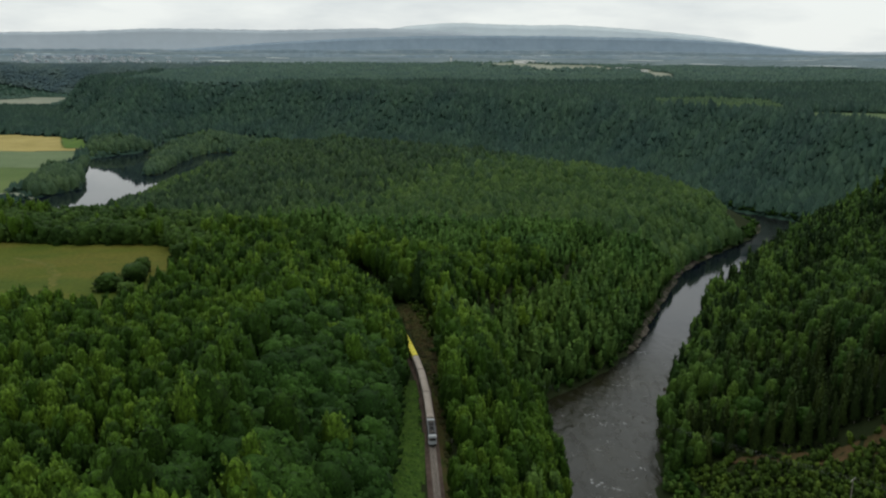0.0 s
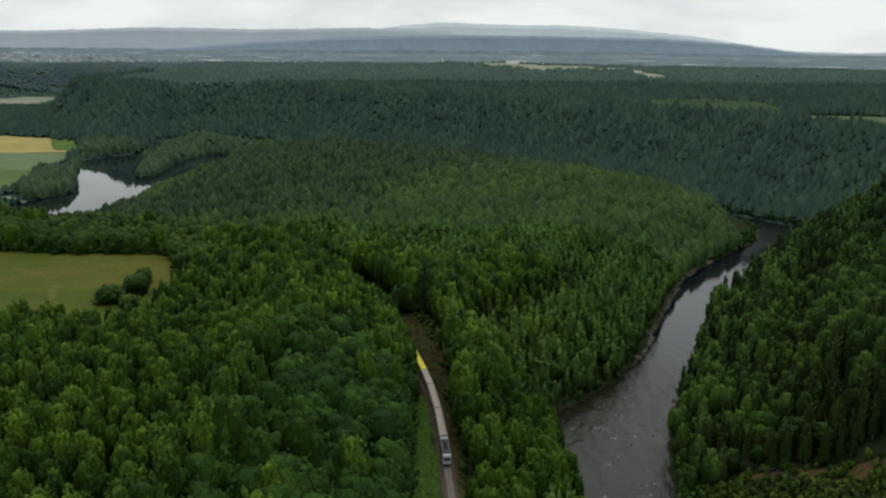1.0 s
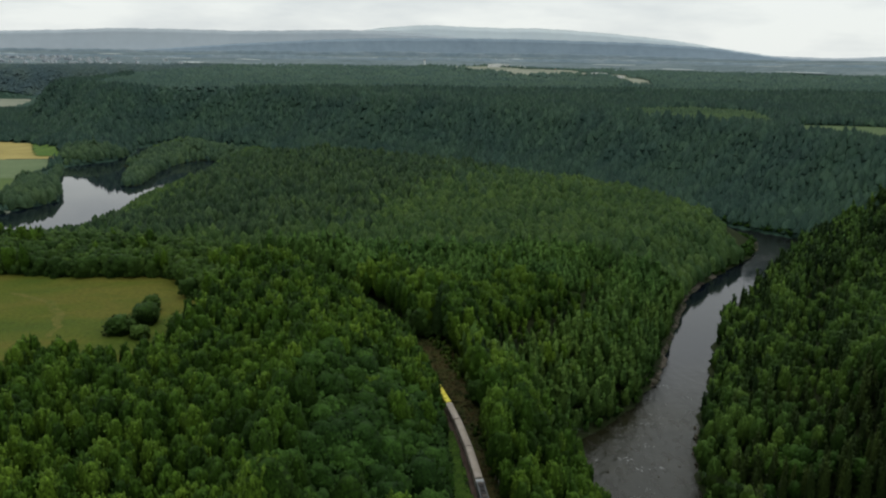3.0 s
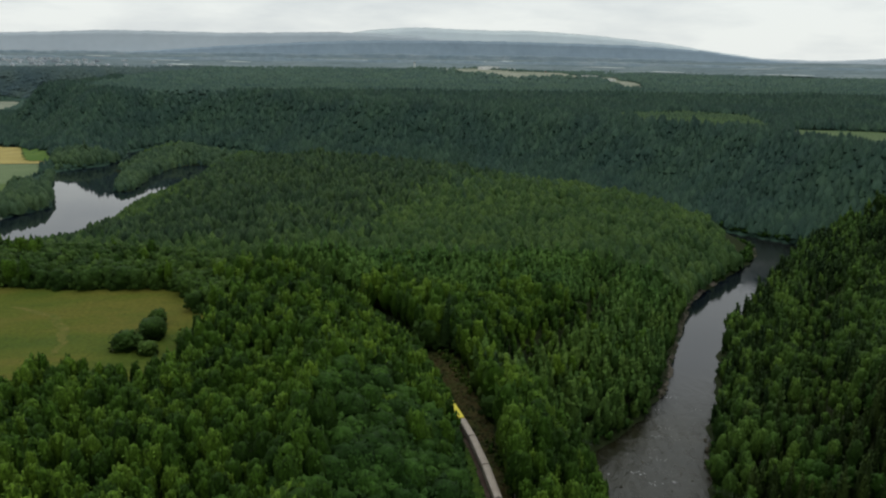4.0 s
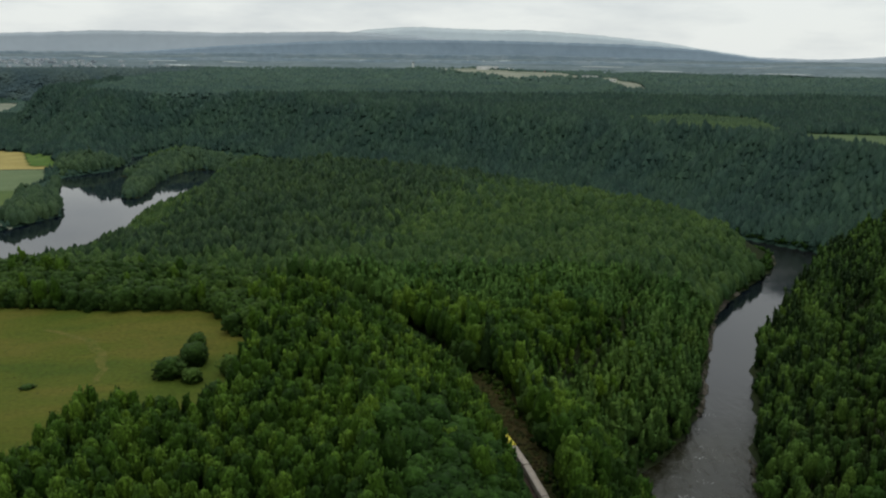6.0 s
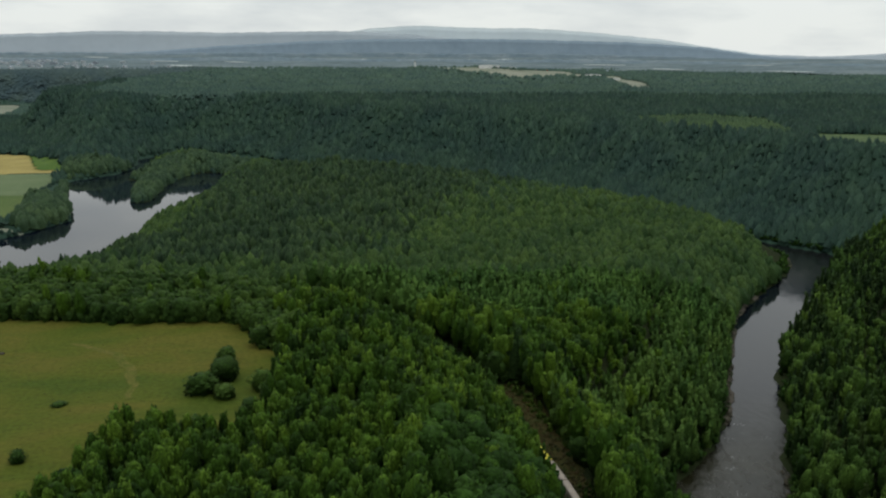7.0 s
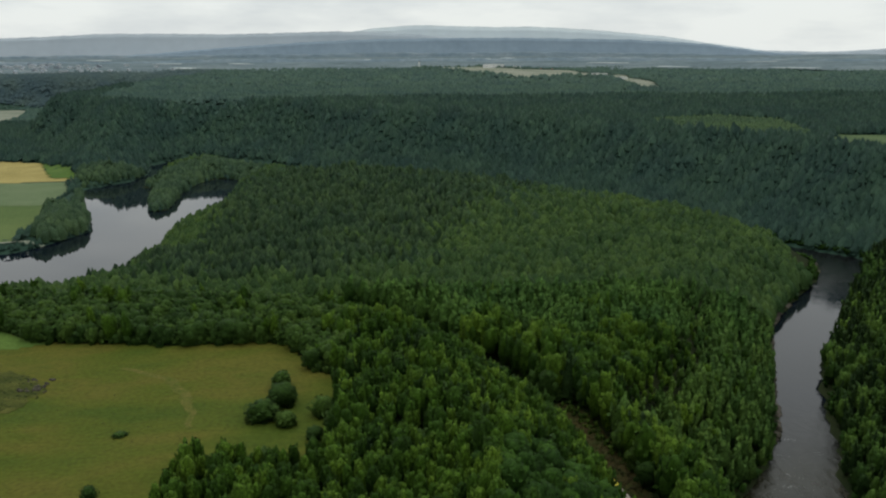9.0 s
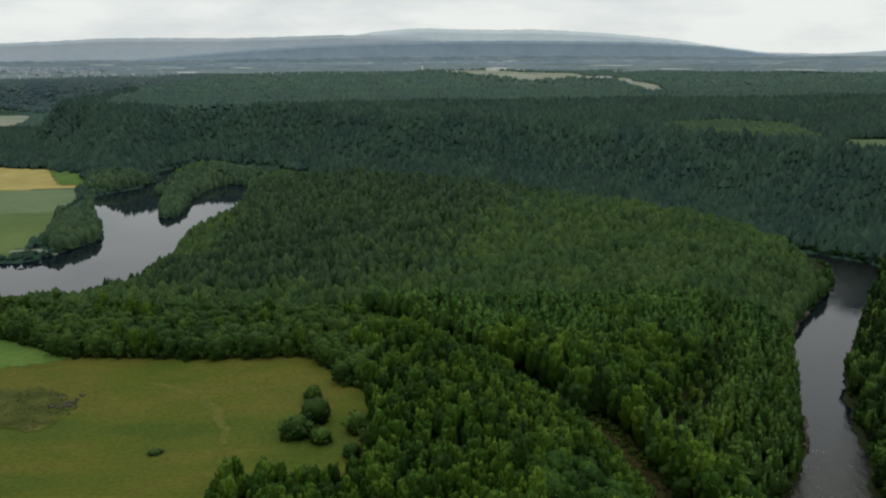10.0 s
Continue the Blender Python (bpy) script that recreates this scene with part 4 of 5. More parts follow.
lowly = lambda x, y: inside(YOUNG_STAND, x, y) | ((np.abs(y - 806 - 0.0012 * (x - 60) * (x - 60) * np.sign(60 - x)) < 7) & (x > 0) & (x < 190))
wood("neck_front", (-420, 300, 640, 900), 6.0, lambda x, y: near(x, y) & ~lowly(x, y), [("neck_birch", NECK_R, lambda x, y: 0.6 + 0 * x), ("neck_spruce", NECK_S, lambda x, y: 0.0 + 1.0 * dark(x, y)),
     ("alder", ALDER[2], lambda x, y: 0.1 + 0.3 * smooth(-100, -250, x))], "%s trees on the low neck inside the river bend", (0.66, 1.14), swell=0.26)
wood("neck_back", (-620, 420, 900, 1800), 7.2, lambda x, y: near(x, y) & ~inside(LAKESIDE, x, y), [("neck_birch", NECK_R, lambda x, y: 0.62 - 0.45 * smooth(950, 1250, y) - 0.3 * dark(x, y) + 0.7 * (1 - smooth(35, 110, shore(x, y))) * (x < -120)), ("neck_spruce", NECK_S, lambda x, y: 0.0 + 0.75 * dark(x, y)),
     ("neck_mixed", NECK_R, lambda x, y: 0.25 + 0.35 * smooth(950, 1300, y))], "%s trees on the far neck inside the river bend", (0.8, 1.3), swell=0.26)
rim = lambda x, y: 0.45 * (shore(x, y) < 12)
shaded = lambda x, y: (1 - smooth(325, 350, y)) * smooth(6, 14, shore(x, y))
deep = lambda x, y: 0.55 * smooth(18, 40, shore(x, y)) * (1 - smooth(330, 420, y))
wood("right_bank", (60, 330, 165, 400), 5.7, farside, [("shore_birch", BIRCH[0], lambda x, y: 0.46 + rim(x, y) - 0.22 * shaded(x, y) + 0.25 * wobble(x, y, 38, 9.0)), ("pine", SPRUCE[0], lambda x, y: 0.32 + 0.25 * deep(x, y) + 0.15 * shaded(x, y)), ("alder", ALDER[0], lambda x, y: 0.22 + 0.3 * deep(x, y))],
     "%s trees on the steep river bank", stems=True, apart=[(100, 286), (215, 296), (230, 352), (110, 352)])
wood("right_bank_middle", (60, 620, 400, 580), 5.7, farside, [("shore_birch", BIRCH[1], lambda x, y: 0.42 + 0.3 * rim(x, y) + 0.3 * wobble(x, y, 45, 9.0)), ("spruce", SPRUCE[1], lambda x, y: 0.36 + 0.5 * rim(x, y) - 0.2 * wobble(x, y, 45, 9.0)), ("edge_alder", ALDER[1], lambda x, y: 0.25 + 0 * x)],
     "%s trees on the steep river bank")
wood("right_bank_back", (60, 620, 580, 860), 6.2, farside, [("shore_birch", BIRCH[2], lambda x, y: 0.36 + 0.3 * rim(x, y) + 0.3 * wobble(x, y, 50, 9.0)), ("spruce", SPRUCE[2], lambda x, y: 0.42 + 0.5 * rim(x, y))],
     "%s trees on the steep river bank")
wood("lakeside", (-650, -260, 1005, 1650), 6.6, lambda x, y: inside(LAKESIDE, x, y) & ~((y > 1215) & (x < -480) & (x > -580) & (y < 1450) & (shore(x, y) > 9)), [("lake_alder", LAKE_R, lambda x, y: 0.5 + 0 * x), ("lake_birch", BIRCH[2], lambda x, y: 0.08 + 0 * x)],
     "tall %s trees along the backwater", (0.85, 1.35))
def gap_sheet(name, box, step, keep, mat, label, lift):
    """An added, unbroken leaf-coloured sheet that lightens the dark gaps of a far wood; its single crowns stand out of
    it.
    """
    x0, x1, y0, y1 = box
    ax, ay = np.arange(x0, x1, step), np.arange(y0, y1, step)
    X, Y = np.meshgrid(ax, ay)
    f = grid_faces(len(ax), len(ay))
    cx, cy = X.ravel()[f].mean(1), Y.ravel()[f].mean(1)
    ok = keep(cx, cy) & in_view_wedge(cx, cy) & (shore(cx, cy) > 16)
    for poly in (MEADOW, WEST_FIELDS, CLEARING, CLEARING_EAST, AIRFIELD, VALLEY_FIELD, LAKESIDE):
        for dx, dy in ((0, 0), (step, 0), (-step, 0), (0, step), (0, -step)):
            ok &= ~inside(poly, cx + dx, cy + dy)
    used, f = np.unique(f[ok], return_inverse=True)
    v = np.stack([X, Y, height(X, Y) + lift + 1.3 * rng.normal(size=X.shape)], -1).reshape(-1, 3)[used]
    ob = tagged(new(name, sheet(name, v, f.reshape(-1, 4), mat)), label, "woods", kind="stuff")
    ob.data.polygons.foreach_set("use_smooth", np.ones(len(ob.data.polygons), bool))


# Sheets added under the far crowns so the shade between them stays light.
gap_sheet("scarp_lower_canopy", (-1400, 1100, 860, 1940), 7.0, farside, M_far, "added leaf-coloured sheet filling the dark gaps between the trees of the scarp", 5.0)
gap_sheet("ridge_lower_canopy", (-3000, -750, 3250, 3480), 9.0, farside, M_ridge, "added leaf-coloured sheet filling the dark gaps between the trees of the far ridge", 7.0)
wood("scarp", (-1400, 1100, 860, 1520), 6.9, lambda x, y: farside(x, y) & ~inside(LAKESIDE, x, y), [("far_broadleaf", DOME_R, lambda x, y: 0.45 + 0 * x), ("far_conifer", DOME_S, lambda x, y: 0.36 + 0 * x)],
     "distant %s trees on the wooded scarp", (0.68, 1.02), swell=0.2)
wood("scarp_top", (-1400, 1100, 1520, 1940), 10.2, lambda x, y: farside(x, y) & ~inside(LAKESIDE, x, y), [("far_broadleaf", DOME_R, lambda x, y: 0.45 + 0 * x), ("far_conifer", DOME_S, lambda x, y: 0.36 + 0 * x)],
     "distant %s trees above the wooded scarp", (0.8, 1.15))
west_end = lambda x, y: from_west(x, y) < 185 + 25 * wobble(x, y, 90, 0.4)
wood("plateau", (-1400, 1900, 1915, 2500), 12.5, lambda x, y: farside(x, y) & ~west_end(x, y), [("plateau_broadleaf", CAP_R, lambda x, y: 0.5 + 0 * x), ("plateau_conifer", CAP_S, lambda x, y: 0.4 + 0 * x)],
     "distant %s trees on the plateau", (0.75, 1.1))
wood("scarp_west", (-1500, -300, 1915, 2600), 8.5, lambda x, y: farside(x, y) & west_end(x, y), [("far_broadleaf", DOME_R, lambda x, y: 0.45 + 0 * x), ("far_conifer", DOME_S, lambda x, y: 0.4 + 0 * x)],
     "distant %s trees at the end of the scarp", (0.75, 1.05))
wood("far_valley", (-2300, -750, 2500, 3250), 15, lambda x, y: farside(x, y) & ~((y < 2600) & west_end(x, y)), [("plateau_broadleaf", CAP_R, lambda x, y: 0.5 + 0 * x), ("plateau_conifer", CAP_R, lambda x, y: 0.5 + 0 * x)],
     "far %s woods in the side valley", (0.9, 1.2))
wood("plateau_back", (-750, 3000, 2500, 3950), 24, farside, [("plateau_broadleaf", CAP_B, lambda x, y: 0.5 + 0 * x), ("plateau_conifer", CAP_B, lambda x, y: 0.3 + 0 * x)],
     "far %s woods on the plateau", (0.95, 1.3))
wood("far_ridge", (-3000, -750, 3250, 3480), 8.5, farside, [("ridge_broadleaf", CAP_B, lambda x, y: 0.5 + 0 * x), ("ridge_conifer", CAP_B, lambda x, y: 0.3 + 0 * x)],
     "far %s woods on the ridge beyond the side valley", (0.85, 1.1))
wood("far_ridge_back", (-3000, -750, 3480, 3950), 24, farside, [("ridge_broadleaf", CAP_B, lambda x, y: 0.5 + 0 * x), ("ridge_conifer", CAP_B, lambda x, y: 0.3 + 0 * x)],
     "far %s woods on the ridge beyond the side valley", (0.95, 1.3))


for k, y in enumerate(np.arange(363, 456, 3.3)):
    x = float(rail_x(y)) - 5.4 - 1.6 * rng.random()
    single_tree("alder" if k % 3 else "birch", x, y, float(height(x, y)) - 0.1, (1.25 if k % 3 else 0.95) + 0.3 * rng.random(), rng.random() * 6.283, "leafy tree leaning close to the railway track", 0.8, k, "trees beside the track")


# ---- undergrowth: bushes on the banks, under the power line and along the track ----
def bushes(name, box, step, keep, crowns, size, mat, label):
    x0, x1, y0, y1 = box
    X, Y = np.meshgrid(np.arange(x0, x1, step), np.arange(y0, y1, step))
    X, Y = (X + rng.normal(size=X.shape) * step * 0.3).ravel(), (Y + rng.normal(size=Y.shape) * step * 0.3).ravel()
    ok = in_view_wedge(X, Y)
    X, Y = X[ok], Y[ok]
    ok = keep(X, Y)
    X, Y = X[ok], Y[ok]
    return scatter(name, crowns, X, Y, height(X, Y) - 0.1, size[0] + (size[1] - size[0]) * rng.random(len(X)), mat, label, rng)


bank = lambda lo, hi: (lambda x, y: (shore(x, y) > lo) & (shore(x, y) < hi) & ~(bare_bank(x, y) & (shore(x, y) < 3.4 + 1.5 * wobble(x, y, 9, 3))))
bushes("river_bank_bushes", (40, 420, 165, 960), 3.8, bank(0.4, 9), BUSH, (0.22, 0.5), M_alder, "low alder and willow bushes along the river bank")
bushes("backwater_bushes", (-720, -280, 760, 1560), 5.5, bank(0.4, 9), DOME_R, (0.25, 0.5), M_far, "low bushes along the backwater's shore")
bushes("wire_lane_bushes", (80, 245, 165, 316), 2.6, lambda x, y: inside(WIRE_LANE, x, y) & (shore(x, y) > 1) & (~inside(SOIL, x, y) | (wobble(x, y, 17, 1) > 0.1)), BUSH, (0.16, 0.38), M_scrub, "low green bushes under the power line")
bushes("rapids_bank_bushes", (70, 150, 165, 400), 2.3, lambda x, y: farside(x, y) & (shore(x, y) > -0.4) & (shore(x, y) < 6), BUSH, (0.16, 0.36), M_slope, "leafy bushes hanging over the rapids")
bushes("young_growth", (320, 620, 1110, 1480), 6.5, lambda x, y: inside(CLEARING, x, y), DOME_R, (0.30, 0.5), M_regrowth, "light green young trees on the felled plot")
bushes("young_stand", (-190, 200, 585, 820), 3.6, lambda x, y: lowly(x, y) & near(x, y), BUSH, (0.3, 0.55), M_young, "low light green young growth in a gap of the wood")
bushes("rail_cut_bushes", (-130, 0, 470, 640), 2.8, lambda x, y: (along(RAIL3, x, y)[0] < 11) & (along(RAIL3, x, y)[0] > 3.6), BUSH, (0.12, 0.34), M_alder, "dark bushes beside the hidden stretch of track")
bushes("verge_herbs", (-14, 0, 165, 350), 2.0, lambda x, y: inside(VERGE, x, y), TUFT, (0.06, 0.15), M_lush, "lush herbs and grass tufts beside the track")
bushes("trackside_shrubs", (-30, 16, 165, 460), 2.9, lambda x, y: inside(BRACKEN, x, y) & (along(RAIL3, x, y)[0] > np.where(y > 345, 12.5, 5.5)), BUSH, (0.12, 0.30), M_scrub, "green shrubs at the edge of the bracken beside the track")
bushes("bracken", (-46, 16, 165, 472), 1.7, lambda x, y: inside(BRACKEN, x, y) & (along(RAIL3, x, y)[0] > 4.0), TUFT, (0.08, 0.24), M_brush, "reddish-brown bracken and brush")


# ---- shores: gravel, stones and white water ----
def bank_sheet(name, box, step, keep, mat, label, lift):
    x0, x1, y0, y1 = box
    ax, ay = np.arange(x0, x1, step), np.arange(y0, y1, step)
    X, Y = np.meshgrid(ax, ay)
    f = grid_faces(len(ax), len(ay))
    cx, cy = X.ravel()[f].mean(1), Y.ravel()[f].mean(1)
    f = f[keep(cx, cy)]
    used, f = np.unique(f, return_inverse=True)
    v = np.stack([X, Y, np.maximum(height(X, Y), 0.02) + lift], -1).reshape(-1, 3)[used]
    return tagged(new(name, sheet(name, v, f.reshape(-1, 4), mat)), label, "shore", kind="structure")


bank_sheet("gravel_shore", (110, 420, 460, 960), 1.5, lambda x, y: bare_bank(x, y) & (shore(x, y) > -0.8) & (shore(x, y) < 1.5 + 2.4 * smooth(600, 640, y) - 3.0 * smooth(700, 716, y) + 1.7 * wobble(x, y, 33, 2)), M_gravel,
           "pale stony shore under the wooded bank", 0.3)


def boulder_mesh(seed, flat=0.7):
    r = random.Random(seed)
    bm = bmesh.new()
    bmesh.ops.create_icosphere(bm, subdivisions=2, radius=1.0)
    off = Vector((r.random() * 9, r.random() * 9, r.random() * 9))
    for v in bm.verts:
        v.co *= 1 + 0.35 * noise.noise(v.co * 1.1 + off) + 0.12 * noise.noise(v.co * 3 + off)
        v.co.z *= flat
    me = bpy.data.meshes.new("boulder")
    bm.to_mesh(me)
    bm.free()
    me.materials.append(M_rock)
    return me


BOULDERS = [boulder_mesh(k) for k in range(6)]
rnd = random.Random(5)


def boulder(x, y, size):
    ob = tagged(new("boulder", rnd.choice(BOULDERS)), "dark wet boulder at the river's edge", "rock", "boulders of the river")
    ob.location = (x, y, max(float(height(x, y)), -0.3) + 0.15 * size)
    ob.rotation_euler = (rnd.random(), rnd.random(), rnd.random() * 6.28)
    ob.scale = (size * rnd.uniform(0.8, 1.3), size * rnd.uniform(0.8, 1.2), size * rnd.uniform(0.7, 1.0))


for k in range(46):  # the rocky stretch of the far bank in the rapids
    bx, by = rnd.uniform(112, 124), rnd.uniform(366, 418)
    while shore(bx, by) < -2.5:
        bx += 0.6
    boulder(bx, by, rnd.uniform(0.5, 1.3))
for k in range(70):  # the near bank below the bend
    t = k / 69
    bx, by = 123 + (205 - 123) * t + rnd.uniform(-2.5, 2.0), 471 + (648 - 471) * t + rnd.uniform(-3, 3)
    for _ in range(40):  # roll it down to the water's edge
        d = float(shore(bx, by))
        if abs(d - 0.6) < 0.8:
            break
        bx += 0.35 * (1 if d > 0 else -1)
    boulder(bx, by, rnd.uniform(0.5, 1.2) + (1.2 if k < 4 else 0))
for k in range(22):
    boulder(rnd.uniform(62, 112), rnd.uniform(300, 430), rnd.uniform(0.35, 0.8))


def white_water():
    """Flecks of foam where the river breaks over stones, in lines across the current."""
    V, F, o = [], [], 0
    spots = [(82, 382, 2.2), (89, 372, 1.6), (96, 372, 2.0), (72, 315, 2.6), (94, 327, 1.8), (81, 310, 2.0), (64, 379, 2.2), (104, 420, 1.5), (112, 432, 1.5), (76, 300, 2.0), (88, 318, 1.5),
             (130, 470, 1.2), (98, 395, 1.4), (78, 345, 1.2), (118, 452, 1.3)]
    for _ in range(26):  # small breaking ripples all down the rapids
        y = rnd.uniform(285, 480)
        c = np.interp(y, [p[1] for p in RIVER[:9]], [p[0] for p in RIVER[:9]])
        w = np.interp(y, [p[1] for p in RIVER[:9]], [p[2] for p in RIVER[:9]])
        spots.append((c + rnd.uniform(-0.8, 0.8) * w, y, rnd.uniform(0.5, 1.3)))
    for sx, sy, r in spots:
        for k in range(6):
            x, y = sx + rnd.gauss(0, 2.0), sy + rnd.gauss(0, 1.2)
            if shore(x, y) > -1:
                continue
            a, b = r * rnd.uniform(0.1, 0.34) * (1.6 if k == 0 else 1), r * rnd.uniform(0.08, 0.24)
            n = 9
            ring = [(x + a * rnd.uniform(0.6, 1.2) * math.cos(6.283 * j / n), y + b * rnd.uniform(0.6, 1.2) * math.sin(6.283 * j / n), 0.02) for j in range(n)]
            V += ring + [(x, y, 0.16)]
            F += [(o + j, o + (j + 1) % n, o + n) for j in range(n)]
            o += n + 1
    return tagged(new("white_water", sheet("white_water", V, F, M_foam)), "flecks of white foam on the rapids", "foam", kind="stuff")


white_water()


# ---- the railway ----
RAIL_P = np.array(RAIL)
RAIL_S = np.concatenate([[0], np.cumsum(np.hypot(*np.diff(RAIL_P, axis=0).T))])


def on_track(s):
    return np.array([np.interp(s, RAIL_S, RAIL_P[:, 0]), np.interp(s, RAIL_S, RAIL_P[:, 1])])


def s_at_y(y):
    return float(np.interp(y, RAIL_P[:, 1], RAIL_S))


def swept(profile, s0, s1, step, z):
    """A strip of the given cross-section (offset to the right, height) along the track."""
    ss = np.arange(s0, s1, step)
    c = np.array([on_track(q) for q in ss])
    d = np.array([on_track(q + 0.5) - on_track(q - 0.5) for q in ss])
    d /= np.linalg.norm(d, axis=1, keepdims=True)
    right = np.stack([d[:, 1], -d[:, 0]], 1)
    v = np.concatenate([np.column_stack([c + right * o, np.full(len(ss), z + h)]) for o, h in profile])
    n, f = len(ss), []
    for k in range(len(profile) - 1):
        a = np.arange(n - 1) + k * n
        f.append(np.stack([a, a + 1, a + 1 + n, a + n], 1))
    return v, np.concatenate(f)


RZ = 35.5
S0, S1 = s_at_y(120), s_at_y(560)
track = tagged(new("railway_track", sheet("railway_track", *swept([(-3.4, -0.2), (-2.0, 0.42), (2.0, 0.42), (3.4, -0.2)], S0, S1, 3.0, RZ), M_ballast)),
               "single railway track on dark brown ballast", "railway track", kind="structure")
for side in (-1, 1):
    o = 0.7525 * side
    rail_ob = new("rail", sheet("rail", *swept([(o - 0.06, 0.5), (o - 0.035, 0.68), (o + 0.035, 0.68), (o + 0.06, 0.5)], S0, S1, 3.0, RZ), M_steel))
    rail_ob.parent = track
V, F, o = [], [], 0
for q in np.arange(S0, S1, 0.65):
    c, d = on_track(q), on_track(q + 0.5) - on_track(q - 0.5)
    d = d / np.linalg.norm(d)
    r = np.array([d[1], -d[0]])
    for h, k in ((0.40, 1.0), (0.53, 0.9)):
        for a, b in ((-1.25, -0.13), (1.25, -0.13), (1.25, 0.13), (-1.25, 0.13)):
            p = c + r * a * (0.5 + 0.5 * k) + d * b * k
            V.append((p[0], p[1], RZ + h))
    F += [(o + 4, o + 5, o + 6, o + 7), (o, o + 1, o + 5, o + 4), (o + 1, o + 2, o + 6, o + 5), (o + 2, o + 3, o + 7, o + 6), (o + 3, o, o + 4, o + 7)]
    o += 8
sleepers = tagged(new("sleepers", sheet("sleepers", V, F, M_wood)), "weathered sleepers in the ballast", kind="stuff")
sleepers.parent = track


def block(bm, x0, x1, y0, y1, z0, z1, bevel=0.0, taper=None):
    """A bevelled box; taper pulls the top in along y at its (low, high) ends."""
    m = bmesh.ops.create_cube(bm, size=1.0)["verts"]
    for v in m:
        top = v.co.z > 0
        low = v.co.y < 0
        v.co = Vector(((x0 + x1) / 2 + v.co.x * (x1 - x0), (y0 + y1) / 2 + v.co.y * (y1 - y0), (z0 + z1) / 2 + v.co.z * (z1 - z0)))
        if taper and top:
            v.co.y += taper[0] if low else -taper[1]
    if bevel:
        es = list({e for v in m for e in v.link_edges})
        bmesh.ops.bevel(bm, geom=es, offset=bevel, segments=2, affect="EDGES")


def arched(bm, w, y0, y1, z0, z1, rise):
    """A long body with upright sides and a rounded roof."""
    prof = [(-w / 2, z0), (w / 2, z0), (w / 2, z1 - rise)]
    prof += [(w / 2 * math.cos(a), z1 - rise + rise * math.sin(a)) for a in (math.pi * k / 8 for k in range(1, 8))]
    prof.append((-w / 2, z1 - rise))
    a = [bm.verts.new((x, y0, z)) for x, z in prof]
    b = [bm.verts.new((x, y1, z)) for x, z in prof]
    bm.faces.new(a[::-1])
    bm.faces.new(b)
    for k in range(len(prof)):
        bm.faces.new((a[k], a[(k + 1) % len(prof)], b[(k + 1) % len(prof)], b[k]))
    bmesh.ops.recalc_face_normals(bm, faces=bm.faces)


def wheel_bm(y, side):
    bm = bmesh.new()
    bmesh.ops.create_cone(bm, cap_ends=True, segments=14, radius1=0.46, radius2=0.44, depth=0.14, matrix=pose(0.75 * side, y, 0.46, 0, 90, 0))
    return bm


def add_bogie(parent, y):
    bm = bmesh.new()
    block(bm, -1.05, -0.85, y - 1.6, y + 1.6, 0.45, 0.95, 0.05)
    block(bm, 0.85, 1.05, y - 1.6, y + 1.6, 0.45, 0.95, 0.05)
    block(bm, -0.9, 0.9, y - 0.25, y + 0.25, 0.5, 0.9, 0.04)
    bogie = part("bogie", bm, M_dark, parent, "dark steel bogie")
    for dy in (-0.95, 0.95):
        for side in (-1, 1):
            part("wheel", wheel_bm(y + dy, side), M_steel, bogie)


def set_on_track(ob, s_mid, length):
    """Stand a vehicle on the rails, both ends over the track."""
    a, b = on_track(s_mid - length * 0.36), on_track(s_mid + length * 0.36)
    m, d = (a + b) / 2, b - a
    ob.matrix_world = pose(m[0], m[1], RZ + 0.68, 0, 0, math.degrees(math.atan2(-d[0], d[1])))


